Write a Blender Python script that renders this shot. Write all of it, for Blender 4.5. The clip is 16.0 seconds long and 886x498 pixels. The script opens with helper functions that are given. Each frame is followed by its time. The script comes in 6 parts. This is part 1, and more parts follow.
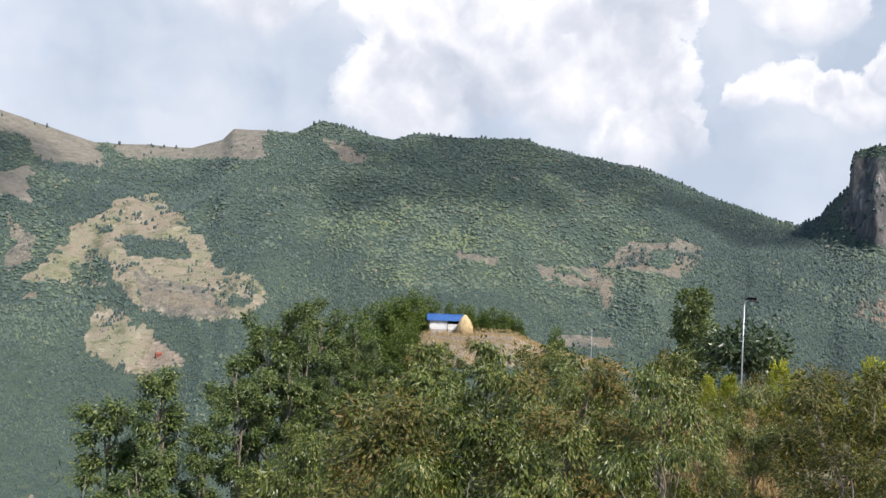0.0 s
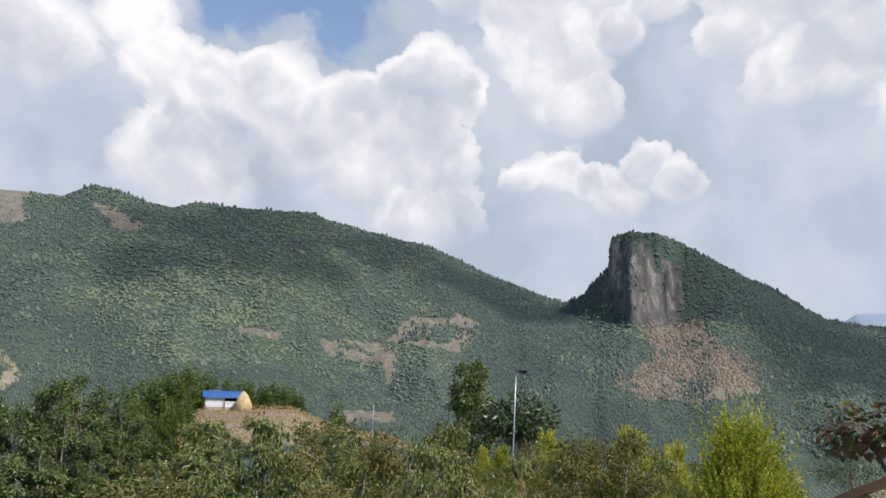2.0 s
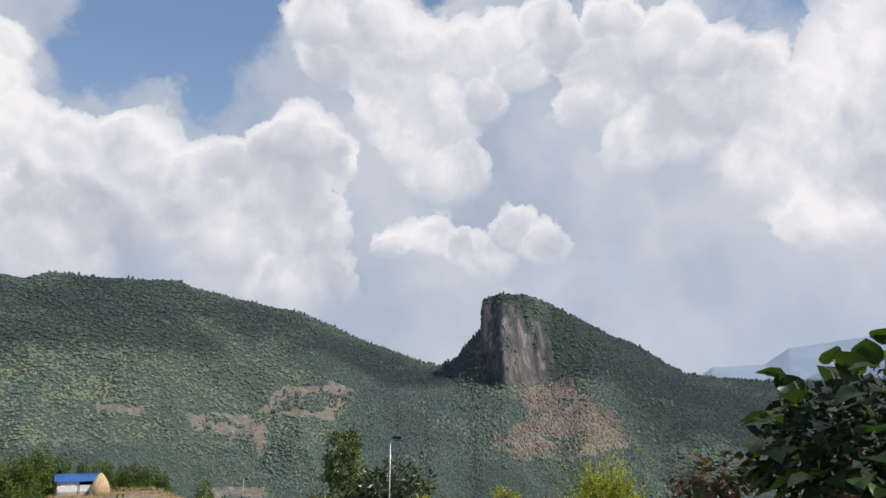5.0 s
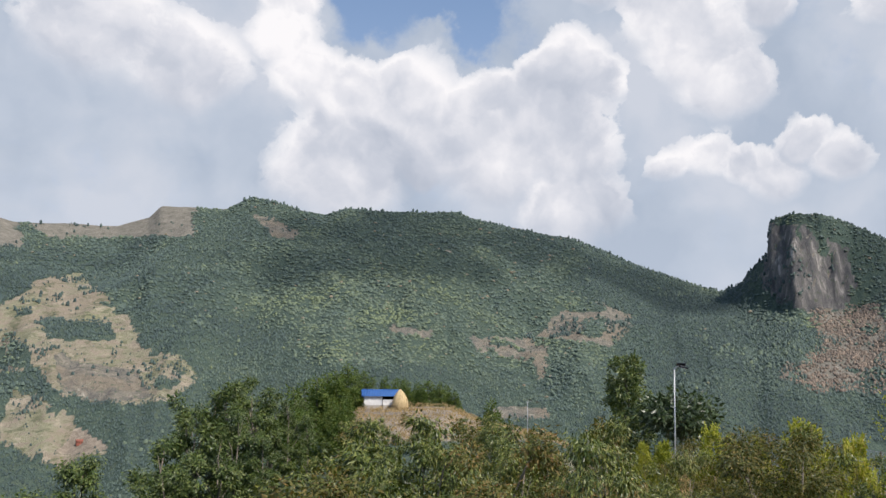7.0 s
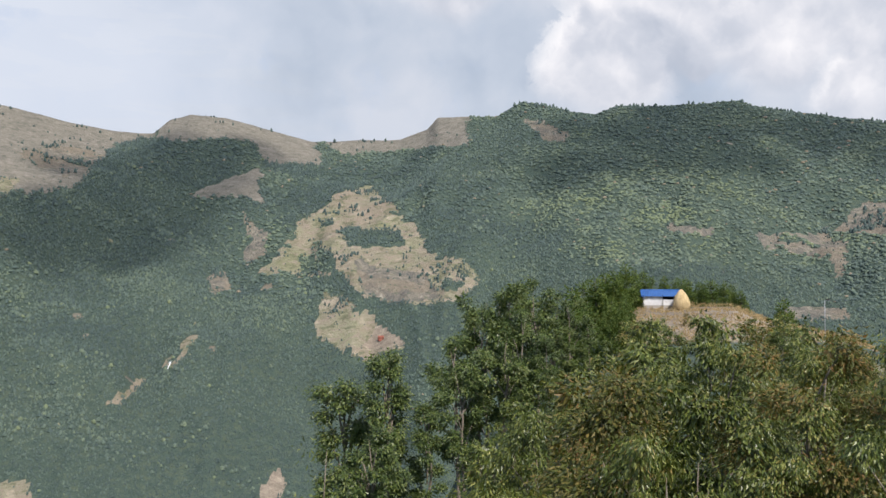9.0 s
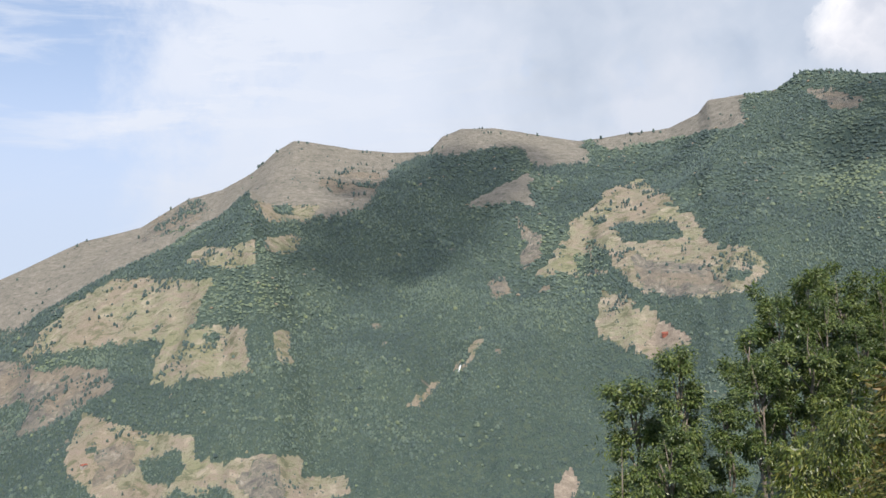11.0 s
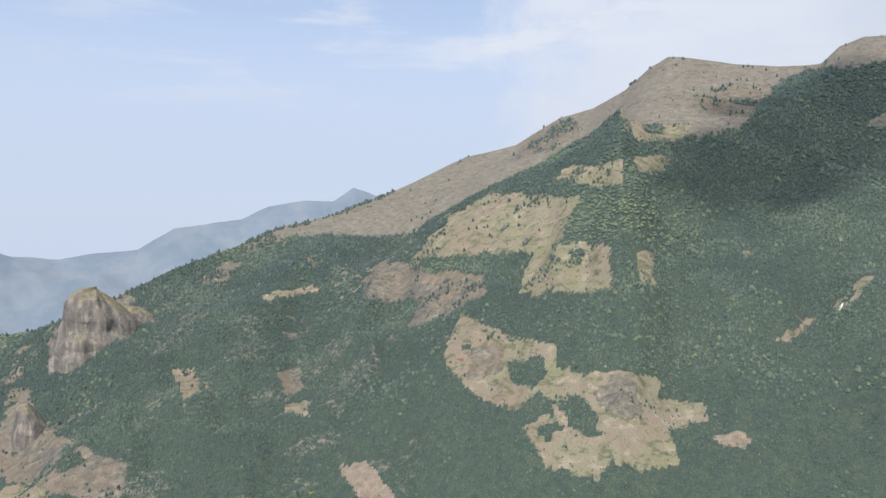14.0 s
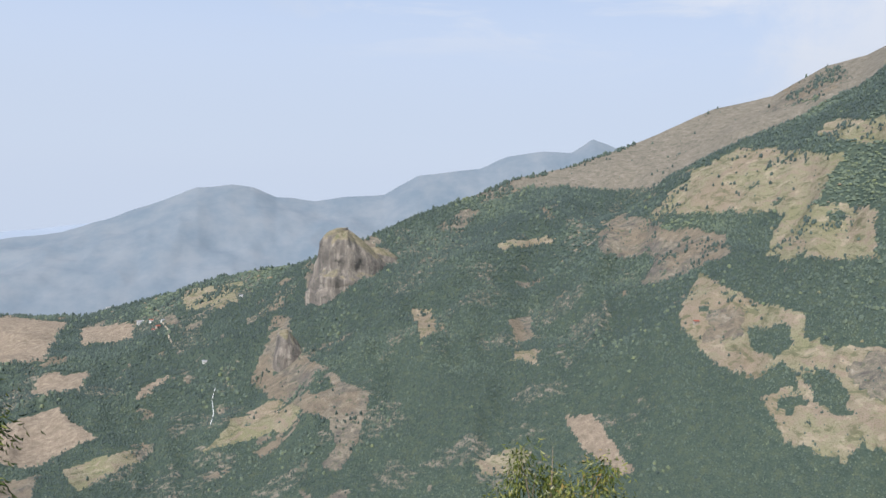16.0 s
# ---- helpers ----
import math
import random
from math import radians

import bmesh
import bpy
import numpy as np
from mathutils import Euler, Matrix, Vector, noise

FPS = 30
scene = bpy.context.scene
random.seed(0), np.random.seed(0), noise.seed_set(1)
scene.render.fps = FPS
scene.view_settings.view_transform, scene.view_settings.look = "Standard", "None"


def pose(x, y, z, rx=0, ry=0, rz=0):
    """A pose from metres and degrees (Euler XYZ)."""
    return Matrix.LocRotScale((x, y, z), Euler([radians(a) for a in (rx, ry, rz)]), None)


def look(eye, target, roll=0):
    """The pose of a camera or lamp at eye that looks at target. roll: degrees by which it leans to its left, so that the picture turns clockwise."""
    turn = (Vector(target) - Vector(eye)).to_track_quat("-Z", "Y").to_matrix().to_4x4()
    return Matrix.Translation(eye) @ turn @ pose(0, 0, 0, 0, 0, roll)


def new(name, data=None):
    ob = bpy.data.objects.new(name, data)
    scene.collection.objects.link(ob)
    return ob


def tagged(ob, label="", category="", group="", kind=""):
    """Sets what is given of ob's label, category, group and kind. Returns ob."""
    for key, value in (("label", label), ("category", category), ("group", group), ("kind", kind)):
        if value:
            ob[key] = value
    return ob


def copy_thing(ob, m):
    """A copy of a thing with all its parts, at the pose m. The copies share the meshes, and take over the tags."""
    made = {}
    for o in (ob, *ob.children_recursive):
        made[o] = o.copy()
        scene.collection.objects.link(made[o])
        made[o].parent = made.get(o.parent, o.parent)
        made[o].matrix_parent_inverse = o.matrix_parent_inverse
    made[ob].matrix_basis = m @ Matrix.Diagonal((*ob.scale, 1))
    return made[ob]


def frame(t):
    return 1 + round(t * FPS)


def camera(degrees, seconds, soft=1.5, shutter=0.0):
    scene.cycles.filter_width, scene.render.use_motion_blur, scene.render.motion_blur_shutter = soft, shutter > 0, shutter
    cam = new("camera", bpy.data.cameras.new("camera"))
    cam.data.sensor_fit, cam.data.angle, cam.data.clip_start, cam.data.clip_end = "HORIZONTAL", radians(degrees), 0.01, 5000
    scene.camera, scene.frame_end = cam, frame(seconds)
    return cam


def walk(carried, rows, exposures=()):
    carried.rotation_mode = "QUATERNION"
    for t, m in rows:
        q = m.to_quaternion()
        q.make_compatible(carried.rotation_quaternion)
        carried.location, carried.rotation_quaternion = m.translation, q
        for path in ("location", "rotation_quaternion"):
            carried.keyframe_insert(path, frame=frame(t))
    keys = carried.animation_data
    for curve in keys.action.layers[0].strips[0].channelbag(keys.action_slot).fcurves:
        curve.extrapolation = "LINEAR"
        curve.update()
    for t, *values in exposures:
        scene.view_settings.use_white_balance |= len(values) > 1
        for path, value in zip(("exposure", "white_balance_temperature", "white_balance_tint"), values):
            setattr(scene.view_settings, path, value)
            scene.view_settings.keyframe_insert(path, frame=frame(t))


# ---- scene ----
cam = camera(56.75, 16.0)

# yaw, pitch and roll of the hand-held turn; the lens swings on an arm's length round the body
TURN = [(0.0, -0.18, 4.57, -2.28), (0.5, -4.31, 6.67, -2.50), (1.0, -8.00, 8.18, -2.87), (1.5, -11.66, 8.61, -2.11),
        (2.0, -15.13, 10.22, -1.41), (2.5, -18.28, 14.66, -0.19), (3.0, -21.69, 17.12, 0.89), (3.2, -23.08, 17.36, 0.98),
        (4.2, -25.7, 16.4, 1.5), (5.3, -21.99, 14.40, 1.30), (5.5, -20.80, 14.52, 0.99), (6.0, -17.08, 13.50, 0.34),
        (6.5, -11.21, 11.36, -0.02), (7.0, -4.65, 9.79, -0.46), (7.5, 0.80, 8.22, -0.18), (8.0, 5.67, 6.25, 0.33),
        (8.5, 10.03, 3.98, 0.22), (9.0, 14.40, 2.84, -0.10), (9.2, 16.25, 3.0, 0.2), (11.5, 38.29, 2.56, 3.20),
        (12.0, 42.82, 1.36, 2.42), (12.5, 47.17, 0.45, 1.95), (13.0, 51.08, -0.02, 1.62), (13.5, 55.04, -0.69, 0.81),
        (14.0, 58.68, -1.48, 0.14), (14.5, 61.95, -2.03, -0.57), (15.0, 66.04, -2.67, -1.55), (15.5, 70.53, -3.82, -2.00),
        (16.0, 75.09, -5.06, -1.60)]
EYE = 1.6
ARM = 0.45
# stops, kelvin, tint: the phone darkens its picture as the bright cloud fills the view
EXPOSURES = [(t, e, 6320, 14) for t, e in ((0.0, 0.25), (1.0, 0.1), (1.5, -0.08), (2.0, 0.0), (2.5, -0.4), (3.0, -0.25), (5.5, -0.15), (6.0, -0.18), (7.0, -0.05), (8.0, 0.2), (8.5, 0.3), (9.0, 0.05), (11.5, 0.2), (13.0, 0.12), (16.0, 0.08))]
walk(cam, [(t, pose(-ARM * math.sin(radians(a)), ARM * math.cos(radians(a)), EYE, 90 + p, r, a)) for t, a, p, r in TURN],
     EXPOSURES)

# ---- world and sun ----
SUN_AZ, SUN_EL = -138.0, 49.0     # bearing counted to the left of straight ahead, height
world = bpy.data.worlds.new("sky")
scene.world = world
world.use_nodes = True


def to_dir(az, el):
    a, e = radians(az), radians(el)
    return Vector((-math.sin(a) * math.cos(e), math.cos(a) * math.cos(e), math.sin(e)))


SUN_DIR = to_dir(SUN_AZ, SUN_EL)
sun = new("sun", bpy.data.lights.new("sun", "SUN"))
sun.data.energy, sun.data.angle, sun.data.color = 5.0, radians(0.6), (1.0, 0.93, 0.82)
sun.matrix_world = look(SUN_DIR * 3000, (0, 0, 0))


class Nodes:
    """Short hand for building node trees."""

    def __init__(self, tree):
        self.tree = tree
        tree.nodes.clear()

    def add(self, kind, **values):
        n = self.tree.nodes.new(kind)
        for key, v in values.items():
            if key == "inputs":
                for name, val in v.items():
                    if hasattr(val, "is_linked") or hasattr(val, "links"):
                        self.tree.links.new(val, n.inputs[name])
                    else:
                        n.inputs[name].default_value = val
            else:
                setattr(n, key, v)
        return n

    def math(self, op, a, b=None, c=None, clamp=False):
        ins = {0: a}
        if b is not None:
            ins[1] = b
        if c is not None:
            ins[2] = c
        return self.add("ShaderNodeMath", operation=op, use_clamp=clamp, inputs=ins).outputs[0]

    def vmath(self, op, a, b=None):
        n = self.add("ShaderNodeVectorMath", operation=op, inputs={0: a} if b is None else {0: a, 1: b})
        return n.outputs["Value"] if op in ("DISTANCE", "DOT_PRODUCT", "LENGTH") else n.outputs[0]

    def mix(self, fac, a, b, blend="MIX"):
        n = self.add("ShaderNodeMix", data_type="RGBA", blend_type=blend)
        for sock, val in ((n.inputs[0], fac), (n.inputs[6], a), (n.inputs[7], b)):
            if hasattr(val, "links"):
                self.tree.links.new(val, sock)
            else:
                sock.default_value = (*val, 1) if hasattr(val, "__len__") and len(val) == 3 else val
        return n.outputs[2]

    def noise(self, vec, scale, detail=4, rough=0.55, distort=0.0):
        return self.add("ShaderNodeTexNoise", inputs={"Vector": vec, "Scale": scale, "Detail": detail, "Roughness": rough, "Distortion": distort})

    def step(self, v, lo, hi):
        n = self.add("ShaderNodeMapRange", interpolation_type="SMOOTHSTEP", inputs={0: v, 1: lo, 2: hi})
        return n.outputs[0]

    def ramp(self, fac, stops):
        n = self.add("ShaderNodeValToRGB", inputs={0: fac})
        el = n.color_ramp.elements
        while len(el) < len(stops):
            el.new(0.5)
        for e, (p, c) in zip(el, stops):
            e.position, e.color = p, (*c, 1)
        return n.outputs[0]


def build_world():
    k = Nodes(world.node_tree)
    geo = k.add("ShaderNodeTexCoord").outputs["Generated"]
    sky = k.add("ShaderNodeTexSky", sky_type="NISHITA", sun_disc=False, sun_elevation=radians(SUN_EL),
                sun_rotation=radians(-SUN_AZ), altitude=1500, air_density=1.0, dust_density=2.0, ozone_density=1.5)
    sky_col = k.mix(1.0, sky.outputs[0], (SKY, SKY, SKY), "MULTIPLY")
    z = k.add("ShaderNodeSeparateXYZ", inputs={0: geo}).outputs[2]
    # milky air, thicker towards the horizon
    milk = k.mix(k.step(z, 0.12, 0.5), (0.57, 0.675, 0.83), (0.30, 0.45, 0.66))
    sky_col = k.mix(k.math("MULTIPLY", k.step(z, 0.90, 0.06), 0.92), sky_col, milk)
    warp = k.noise(geo, 4.5, 7, 0.6)
    jit = k.vmath("MULTIPLY", k.vmath("SUBTRACT", warp.outputs["Color"], (0.5, 0.5, 0.5)), (0.22, 0.22, 0.22))
    p = k.vmath("ADD", geo, jit)
    p2 = k.vmath("ADD", geo, k.vmath("MULTIPLY", jit, (0.52, 0.52, 0.52)))
    wisp = k.noise(geo, 11.0, 8, 0.62).outputs[0]
    toward = tuple(Vector((0.6, 0.0, 0.8)) * 0.022)
    def heaps(at, detail):
        v = k.add("ShaderNodeTexVoronoi", feature="SMOOTH_F1", normalize=True, inputs={"Vector": at, "Scale": 30.0, "Detail": detail, "Roughness": 0.5, "Lacunarity": 2.2, "Smoothness": 0.35})
        return k.math("SUBTRACT", 1.0, v.outputs["Distance"])
    knobs = k.add("ShaderNodeTexVoronoi", feature="SMOOTH_F1", normalize=True, inputs={"Vector": p2, "Scale": 62.0, "Detail": 3.0, "Roughness": 0.6, "Lacunarity": 2.1, "Smoothness": 0.2})
    puff = k.math("ADD", k.math("MULTIPLY", heaps(p2, 3.0), 0.5), k.math("MULTIPLY", k.noise(p2, 17.0, 6, 0.55).outputs[0], 0.3))
    puff = k.math("ADD", puff, k.math("MULTIPLY", k.math("SUBTRACT", 1.0, knobs.outputs["Distance"]), 0.2))
    puff_soft = k.math("ADD", k.math("MULTIPLY", heaps(p2, 2.0), 0.35), k.math("MULTIPLY", k.noise(p2, 17.0, 3, 0.42).outputs[0], 0.65))
    lit_at = k.vmath("ADD", p2, toward)
    puff_lit = k.math("ADD", k.math("MULTIPLY", heaps(lit_at, 2.0), 0.35), k.math("MULTIPLY", k.noise(lit_at, 17.0, 3, 0.42).outputs[0], 0.65))
    big = k.noise(p2, 6.0, 3, 0.42).outputs[0]
    big_lit = k.noise(k.vmath("ADD", p2, tuple(Vector(toward) * 2.2)), 6.0, 3, 0.42).outputs[0]
    relief = k.math("ADD", k.math("SUBTRACT", puff_soft, puff_lit), k.math("SUBTRACT", big, big_lit))
    # a pale sheet of high cloud, torn open in places
    sheet = k.math("MULTIPLY", k.step(k.vmath("DOT_PRODUCT", geo, tuple(to_dir(-20, 0))), -0.1, 0.5), 0.95)
    for az, el, size in GAPS:
        d = k.vmath("DISTANCE", p, tuple(to_dir(az, el)))
        sheet = k.math("SUBTRACT", sheet, k.step(d, radians(size) * 1.5, radians(size) * 0.3))
    sheet = k.math("ADD", sheet, k.math("MULTIPLY", k.math("SUBTRACT", wisp, 0.5), 1.7))
    sheet = k.math("MULTIPLY", k.step(sheet, 0.05, 0.9), 0.93)
    stone = k.math("ADD", k.math("MULTIPLY_ADD", big, 1.0, 0.0), k.math("MULTIPLY", relief, 0.35))
    sheet_col = k.ramp(stone, [(0.32, (0.455, 0.525, 0.605)), (0.5, (0.55, 0.61, 0.675)), (0.68, (0.66, 0.695, 0.735))])
    # the sheet thins to bright milky streaks over the left shoulder
    thin = k.step(k.vmath("DOT_PRODUCT", geo, tuple(to_dir(58, 8))), 0.80, 0.96)
    streaks = k.noise(k.vmath("MULTIPLY", geo, (1.0, 1.0, 5.0)), 5.0, 6, 0.6, 0.4).outputs[0]
    sheet_col = k.mix(k.math("MULTIPLY", thin, 0.85), sheet_col, (0.73, 0.78, 0.84))
    sheet = k.math("ADD", sheet, k.math("MULTIPLY", k.math("MULTIPLY", thin, k.step(streaks, 0.47, 0.68)), k.math("MULTIPLY", k.step(z, 0.1, 0.2), 0.6)), clamp=True)
    c = k.mix(sheet, sky_col, sheet_col)
    # cumulus: heaps of rounded heads, crisp above and fading below
    heap, inner, weight, lift = None, None, None, None
    for az, el, size in HEADS:
        to = to_dir(az, el)
        d = k.vmath("DISTANCE", p2, tuple(to))
        f = k.math("MULTIPLY_ADD", d, -1 / radians(size), 1.0)
        below = k.math("MULTIPLY", k.math("MAXIMUM", k.math("SUBTRACT", float(to.z), z), 0.0), 0.6 / radians(size))
        heap = f if heap is None else k.math("SMOOTH_MAX", heap, f, 0.1)
        w = k.math("EXPONENT", k.math("MULTIPLY", f, 3.5))
        h = k.math("MULTIPLY", k.math("MULTIPLY", k.math("SUBTRACT", z, float(to.z)), 1 / radians(size)), w)
        weight, lift = (w, h) if weight is None else (k.math("ADD", weight, w), k.math("ADD", lift, h))
        g = k.math("SUBTRACT", f, below)
        inner = g if inner is None else k.math("SMOOTH_MAX", inner, g, 0.15)
    rim = k.math("ADD", heap, k.math("MULTIPLY", k.math("SUBTRACT", puff, 0.58), 1.9))
    crisp = k.math("MULTIPLY", k.step(rim, 0.0, 0.12), k.step(inner, -0.35, 0.3))
    up = k.math("DIVIDE", lift, weight)
    tone = k.math("ADD", k.math("MULTIPLY_ADD", big, 0.3, 0.37), k.math("MULTIPLY", relief, 0.8))
    tone = k.math("ADD", tone, k.math("MULTIPLY", k.math("MINIMUM", k.math("MAXIMUM", up, -0.7), 0.8), 0.2))
    tone = k.math("ADD", tone, k.math("MULTIPLY", k.step(rim, 0.55, 0.05), 0.26))
    head_col = k.ramp(tone, [(0.2, (0.50, 0.545, 0.61)), (0.42, (0.64, 0.67, 0.715)), (0.6, (0.82, 0.825, 0.835)), (0.77, (1.02, 1.0, 0.965))])
    c = k.mix(k.math("MULTIPLY", crisp, 0.96), c, head_col)
    # murk low down
    murk = k.math("MULTIPLY", k.step(z, 0.25, 0.05), 0.55)
    c = k.mix(murk, c, (0.54, 0.615, 0.705))
    bg = k.add("ShaderNodeBackground", inputs={"Color": c, "Strength": 1.0})
    k.tree.links.new(bg.outputs[0], k.add("ShaderNodeOutputWorld").inputs[0])


SKY = 0.15
# bearing, height and size in degrees of the openings in the high cloud, and of the cumulus heads
GAPS = [(-1, 28.6, 3.4), (-7.8, 29.5, 4), (-7.3, 25, 1.8), (-4.4, 26.2, 1.4), (-11.9, 31.7, 2.2), (-16.6, 17.4, 1.3), (-16.4, 19.4, 0.8), (-24.4, 32.8, 1.8), (-32.9, 32.3, 1.8), (-53, 33, 7), (72, 10, 15), (95, 20, 30), (2.5, 26.6, 2.4), (-4, 30.9, 4)]
HEADS = [(-13.6, 22, 2.6), (-15.7, 20.9, 2.1), (-11.6, 21.3, 2.1), (-8.4, 20.7, 1.9), (-6.7, 20.2, 1.9), (-11.8, 18, 4.6), (-5.9, 17.7, 4.2), (-14.2, 15.8, 3.5), (-15.9, 12.7, 2.8),
         (-12.8, 12.3, 3.5), (-1.6, 21.6, 1.9), (1.8, 20.6, 2.6), (5.2, 20.8, 3), (7.7, 23.5, 2.4), (3.5, 18, 2.5), (-1.4, 21.4, 2.1), (0.5, 18.6, 3.5), (7.5, 26, 1.9),
         (-2.7, 16.3, 2.8), (2.8, 14.7, 4.6), (-15.5, 30.1, 2.6), (-17.2, 31.6, 1.9), (-19.5, 30, 2.6), (-15.6, 27.3, 1.8), (-22.5, 28.1, 3), (-26, 27.7, 2.6), (-20.8, 25.3, 3.9),
         (-22.5, 22.5, 3.5), (-24.1, 19.8, 2.8), (-28.7, 28.5, 1.9), (-31.4, 29.7, 1.8), (-33, 28, 1.9), (-29.9, 26.5, 1.9), (-37.4, 29.2, 1.8), (-41.1, 28.4, 2), (-39.1, 26, 3.5),
         (-44, 26.4, 2.4), (-46.8, 24.7, 2.4), (-49.8, 22.3, 2.4), (-53, 20.9, 2.5), (-42.3, 22.2, 4.2), (-47.8, 18.8, 4.2), (-51.6, 16.7, 4.6), (-38.2, 20.8, 2.5), (-47.6, 20.3, 1.8),
         (-22.8, 15.4, 1.8), (-20.9, 14.9, 1.5), (-25.2, 14.8, 1.7), (-29.3, 16, 1.7), (-31.5, 14.7, 1.8), (-27.2, 14.1, 2.1), (-48.8, 14.1, 2.4), (-51.6, 13.7, 2.1), (1.5, 18.1, 3.4),
         (4, 18.5, 1.8), (-2.5, 19.4, 4.1), (-3.2, 15.1, 1.4), (-8.2, 16.1, 4.1), (14, 21, 3.8), (20, 23, 4.7), (-58, 23, 7.5), (-56, 30, 4.7), (-35.7, 29.1, 1.7),
         (-35.4, 26.1, 2.5), (-46.2, 22.8, 2.9), (-27.2, 24.7, 2), (-34.8, 23.9, 2.2)]
build_world()


# ---- materials ----
def material(name, rough=0.8, spec=0.3):
    m = bpy.data.materials.new(name)
    m.use_nodes = True
    k = Nodes(m.node_tree)
    bsdf = k.add("ShaderNodeBsdfPrincipled", inputs={"Roughness": rough, "Specular IOR Level": spec})
    k.tree.links.new(bsdf.outputs[0], k.add("ShaderNodeOutputMaterial").inputs[0])
    return m, k, bsdf


def ground_material():
    m, k, b = material("hillside", 0.95, 0.1)
    pos = k.add("ShaderNodeNewGeometry").outputs["Position"]
    cov_n = k.add("ShaderNodeAttribute", attribute_name="cover")
    cov = cov_n.outputs["Color"]
    s = k.add("ShaderNodeSeparateColor", inputs={0: cov})
    n1 = k.noise(pos, 0.012, 6, 0.6).outputs[0]
    n2 = k.noise(pos, 0.09, 5, 0.65).outputs[0]
    n3 = k.noise(pos, 0.6, 4, 0.6).outputs[0]
    # scrub greens are paled towards blue, with distance haze mixed into the colour
    scrub = k.ramp(k.math("ADD", k.math("MULTIPLY", n2, 0.6), k.math("MULTIPLY", n3, 0.4)), [(0.36, (0.050, 0.077, 0.066)), (0.5, (0.070, 0.100, 0.080)), (0.64, (0.098, 0.122, 0.080))])
    grass = k.ramp(k.math("ADD", k.math("MULTIPLY", n1, 0.6), k.math("MULTIPLY", n2, 0.4)),
                   [(0.3, (0.185, 0.17, 0.12)), (0.46, (0.28, 0.255, 0.185)), (0.58, (0.26, 0.255, 0.165)), (0.72, (0.355, 0.31, 0.235))])
    streak = k.noise(k.vmath("MULTIPLY", pos, (1.0, 1.0, 0.22)), 0.07, 6, 0.7, 0.6).outputs[0]
    rock = k.ramp(streak, [(0.3, (0.085, 0.085, 0.08)), (0.45, (0.15, 0.142, 0.122)), (0.58, (0.225, 0.205, 0.162)), (0.75, (0.36, 0.335, 0.28))])
    earth = k.ramp(n2, [(0.3, (0.19, 0.16, 0.125)), (0.55, (0.285, 0.24, 0.185)), (0.8, (0.42, 0.365, 0.285))])
    edge = k.math("MULTIPLY", k.math("SUBTRACT", n2, 0.5), 1.4)
    def mask(v):
        return k.step(k.math("ADD", v, edge), 0.38, 0.62)
    ledge = k.noise(k.vmath("MULTIPLY", pos, (1.0, 1.0, 2.6)), 0.03, 6, 0.68, 0.8).outputs[0]
    zone = k.noise(pos, 0.0075, 5, 0.62, 0.5).outputs[0]
    grass = k.mix(k.math("MULTIPLY", k.step(zone, 0.52, 0.66), 0.7), grass, (0.215, 0.222, 0.125))
    grass = k.mix(k.math("MULTIPLY", k.step(zone, 0.52, 0.42), 0.75), grass, (0.275, 0.225, 0.170))
    grass = k.mix(k.math("MULTIPLY", k.step(ledge, 0.52, 0.58), 0.85), grass, (0.285, 0.235, 0.185))
    grass = k.mix(k.math("MULTIPLY", k.step(ledge, 0.46, 0.40), 0.8), grass, (0.135, 0.14, 0.085))
    grass = k.mix(k.math("MULTIPLY", k.step(n3, 0.54, 0.62), 0.75), grass, (0.10, 0.115, 0.065))
    tuft = k.noise(pos, 0.03, 9, 0.74, 0.4).outputs[0]
    grass = k.mix(k.math("MULTIPLY", k.step(tuft, 0.54, 0.62), 0.75), grass, (0.125, 0.128, 0.078))
    grass = k.mix(k.math("MULTIPLY", k.step(tuft, 0.45, 0.38), 0.6), grass, (0.40, 0.345, 0.265))
    rock = k.mix(k.math("MULTIPLY", k.step(n1, 0.46, 0.58), 0.45), rock, (0.215, 0.172, 0.122))
    # sheer faces are stained grey, with pale water streaks
    nz = k.add("ShaderNodeSeparateXYZ", inputs={0: k.add("ShaderNodeNewGeometry").outputs["True Normal"]}).outputs[2]
    drip = k.noise(k.vmath("MULTIPLY", pos, (1.0, 1.0, 0.06)), 0.05, 6, 0.65).outputs[0]
    sheer = k.ramp(drip, [(0.36, (0.085, 0.085, 0.085)), (0.5, (0.13, 0.125, 0.12)), (0.58, (0.20, 0.188, 0.172)), (0.68, (0.42, 0.385, 0.35))])
    rock = k.mix(k.step(nz, 0.74, 0.55), rock, sheer)
    rock = k.mix(k.math("MULTIPLY", k.step(n2, 0.56, 0.68), 0.8), rock, (0.10, 0.12, 0.075))
    moor = k.ramp(k.math("ADD", k.math("MULTIPLY", ledge, 0.5), k.math("MULTIPLY", n2, 0.5)),
                  [(0.36, (0.12, 0.12, 0.095)), (0.46, (0.182, 0.171, 0.142)), (0.54, (0.215, 0.201, 0.164)), (0.64, (0.275, 0.248, 0.213))])
    c = k.mix(mask(s.outputs[0]), scrub, grass)
    c = k.mix(mask(cov_n.outputs["Alpha"]), c, moor)
    c = k.mix(mask(s.outputs[1]), c, rock)
    c = k.mix(mask(s.outputs[2]), c, earth)
    c = k.mix(1.0, c, k.ramp(n3, [(0.3, (0.72, 0.72, 0.72)), (0.7, (1.15, 1.15, 1.15))]), "MULTIPLY")
    k.tree.links.new(c, b.inputs["Base Color"])
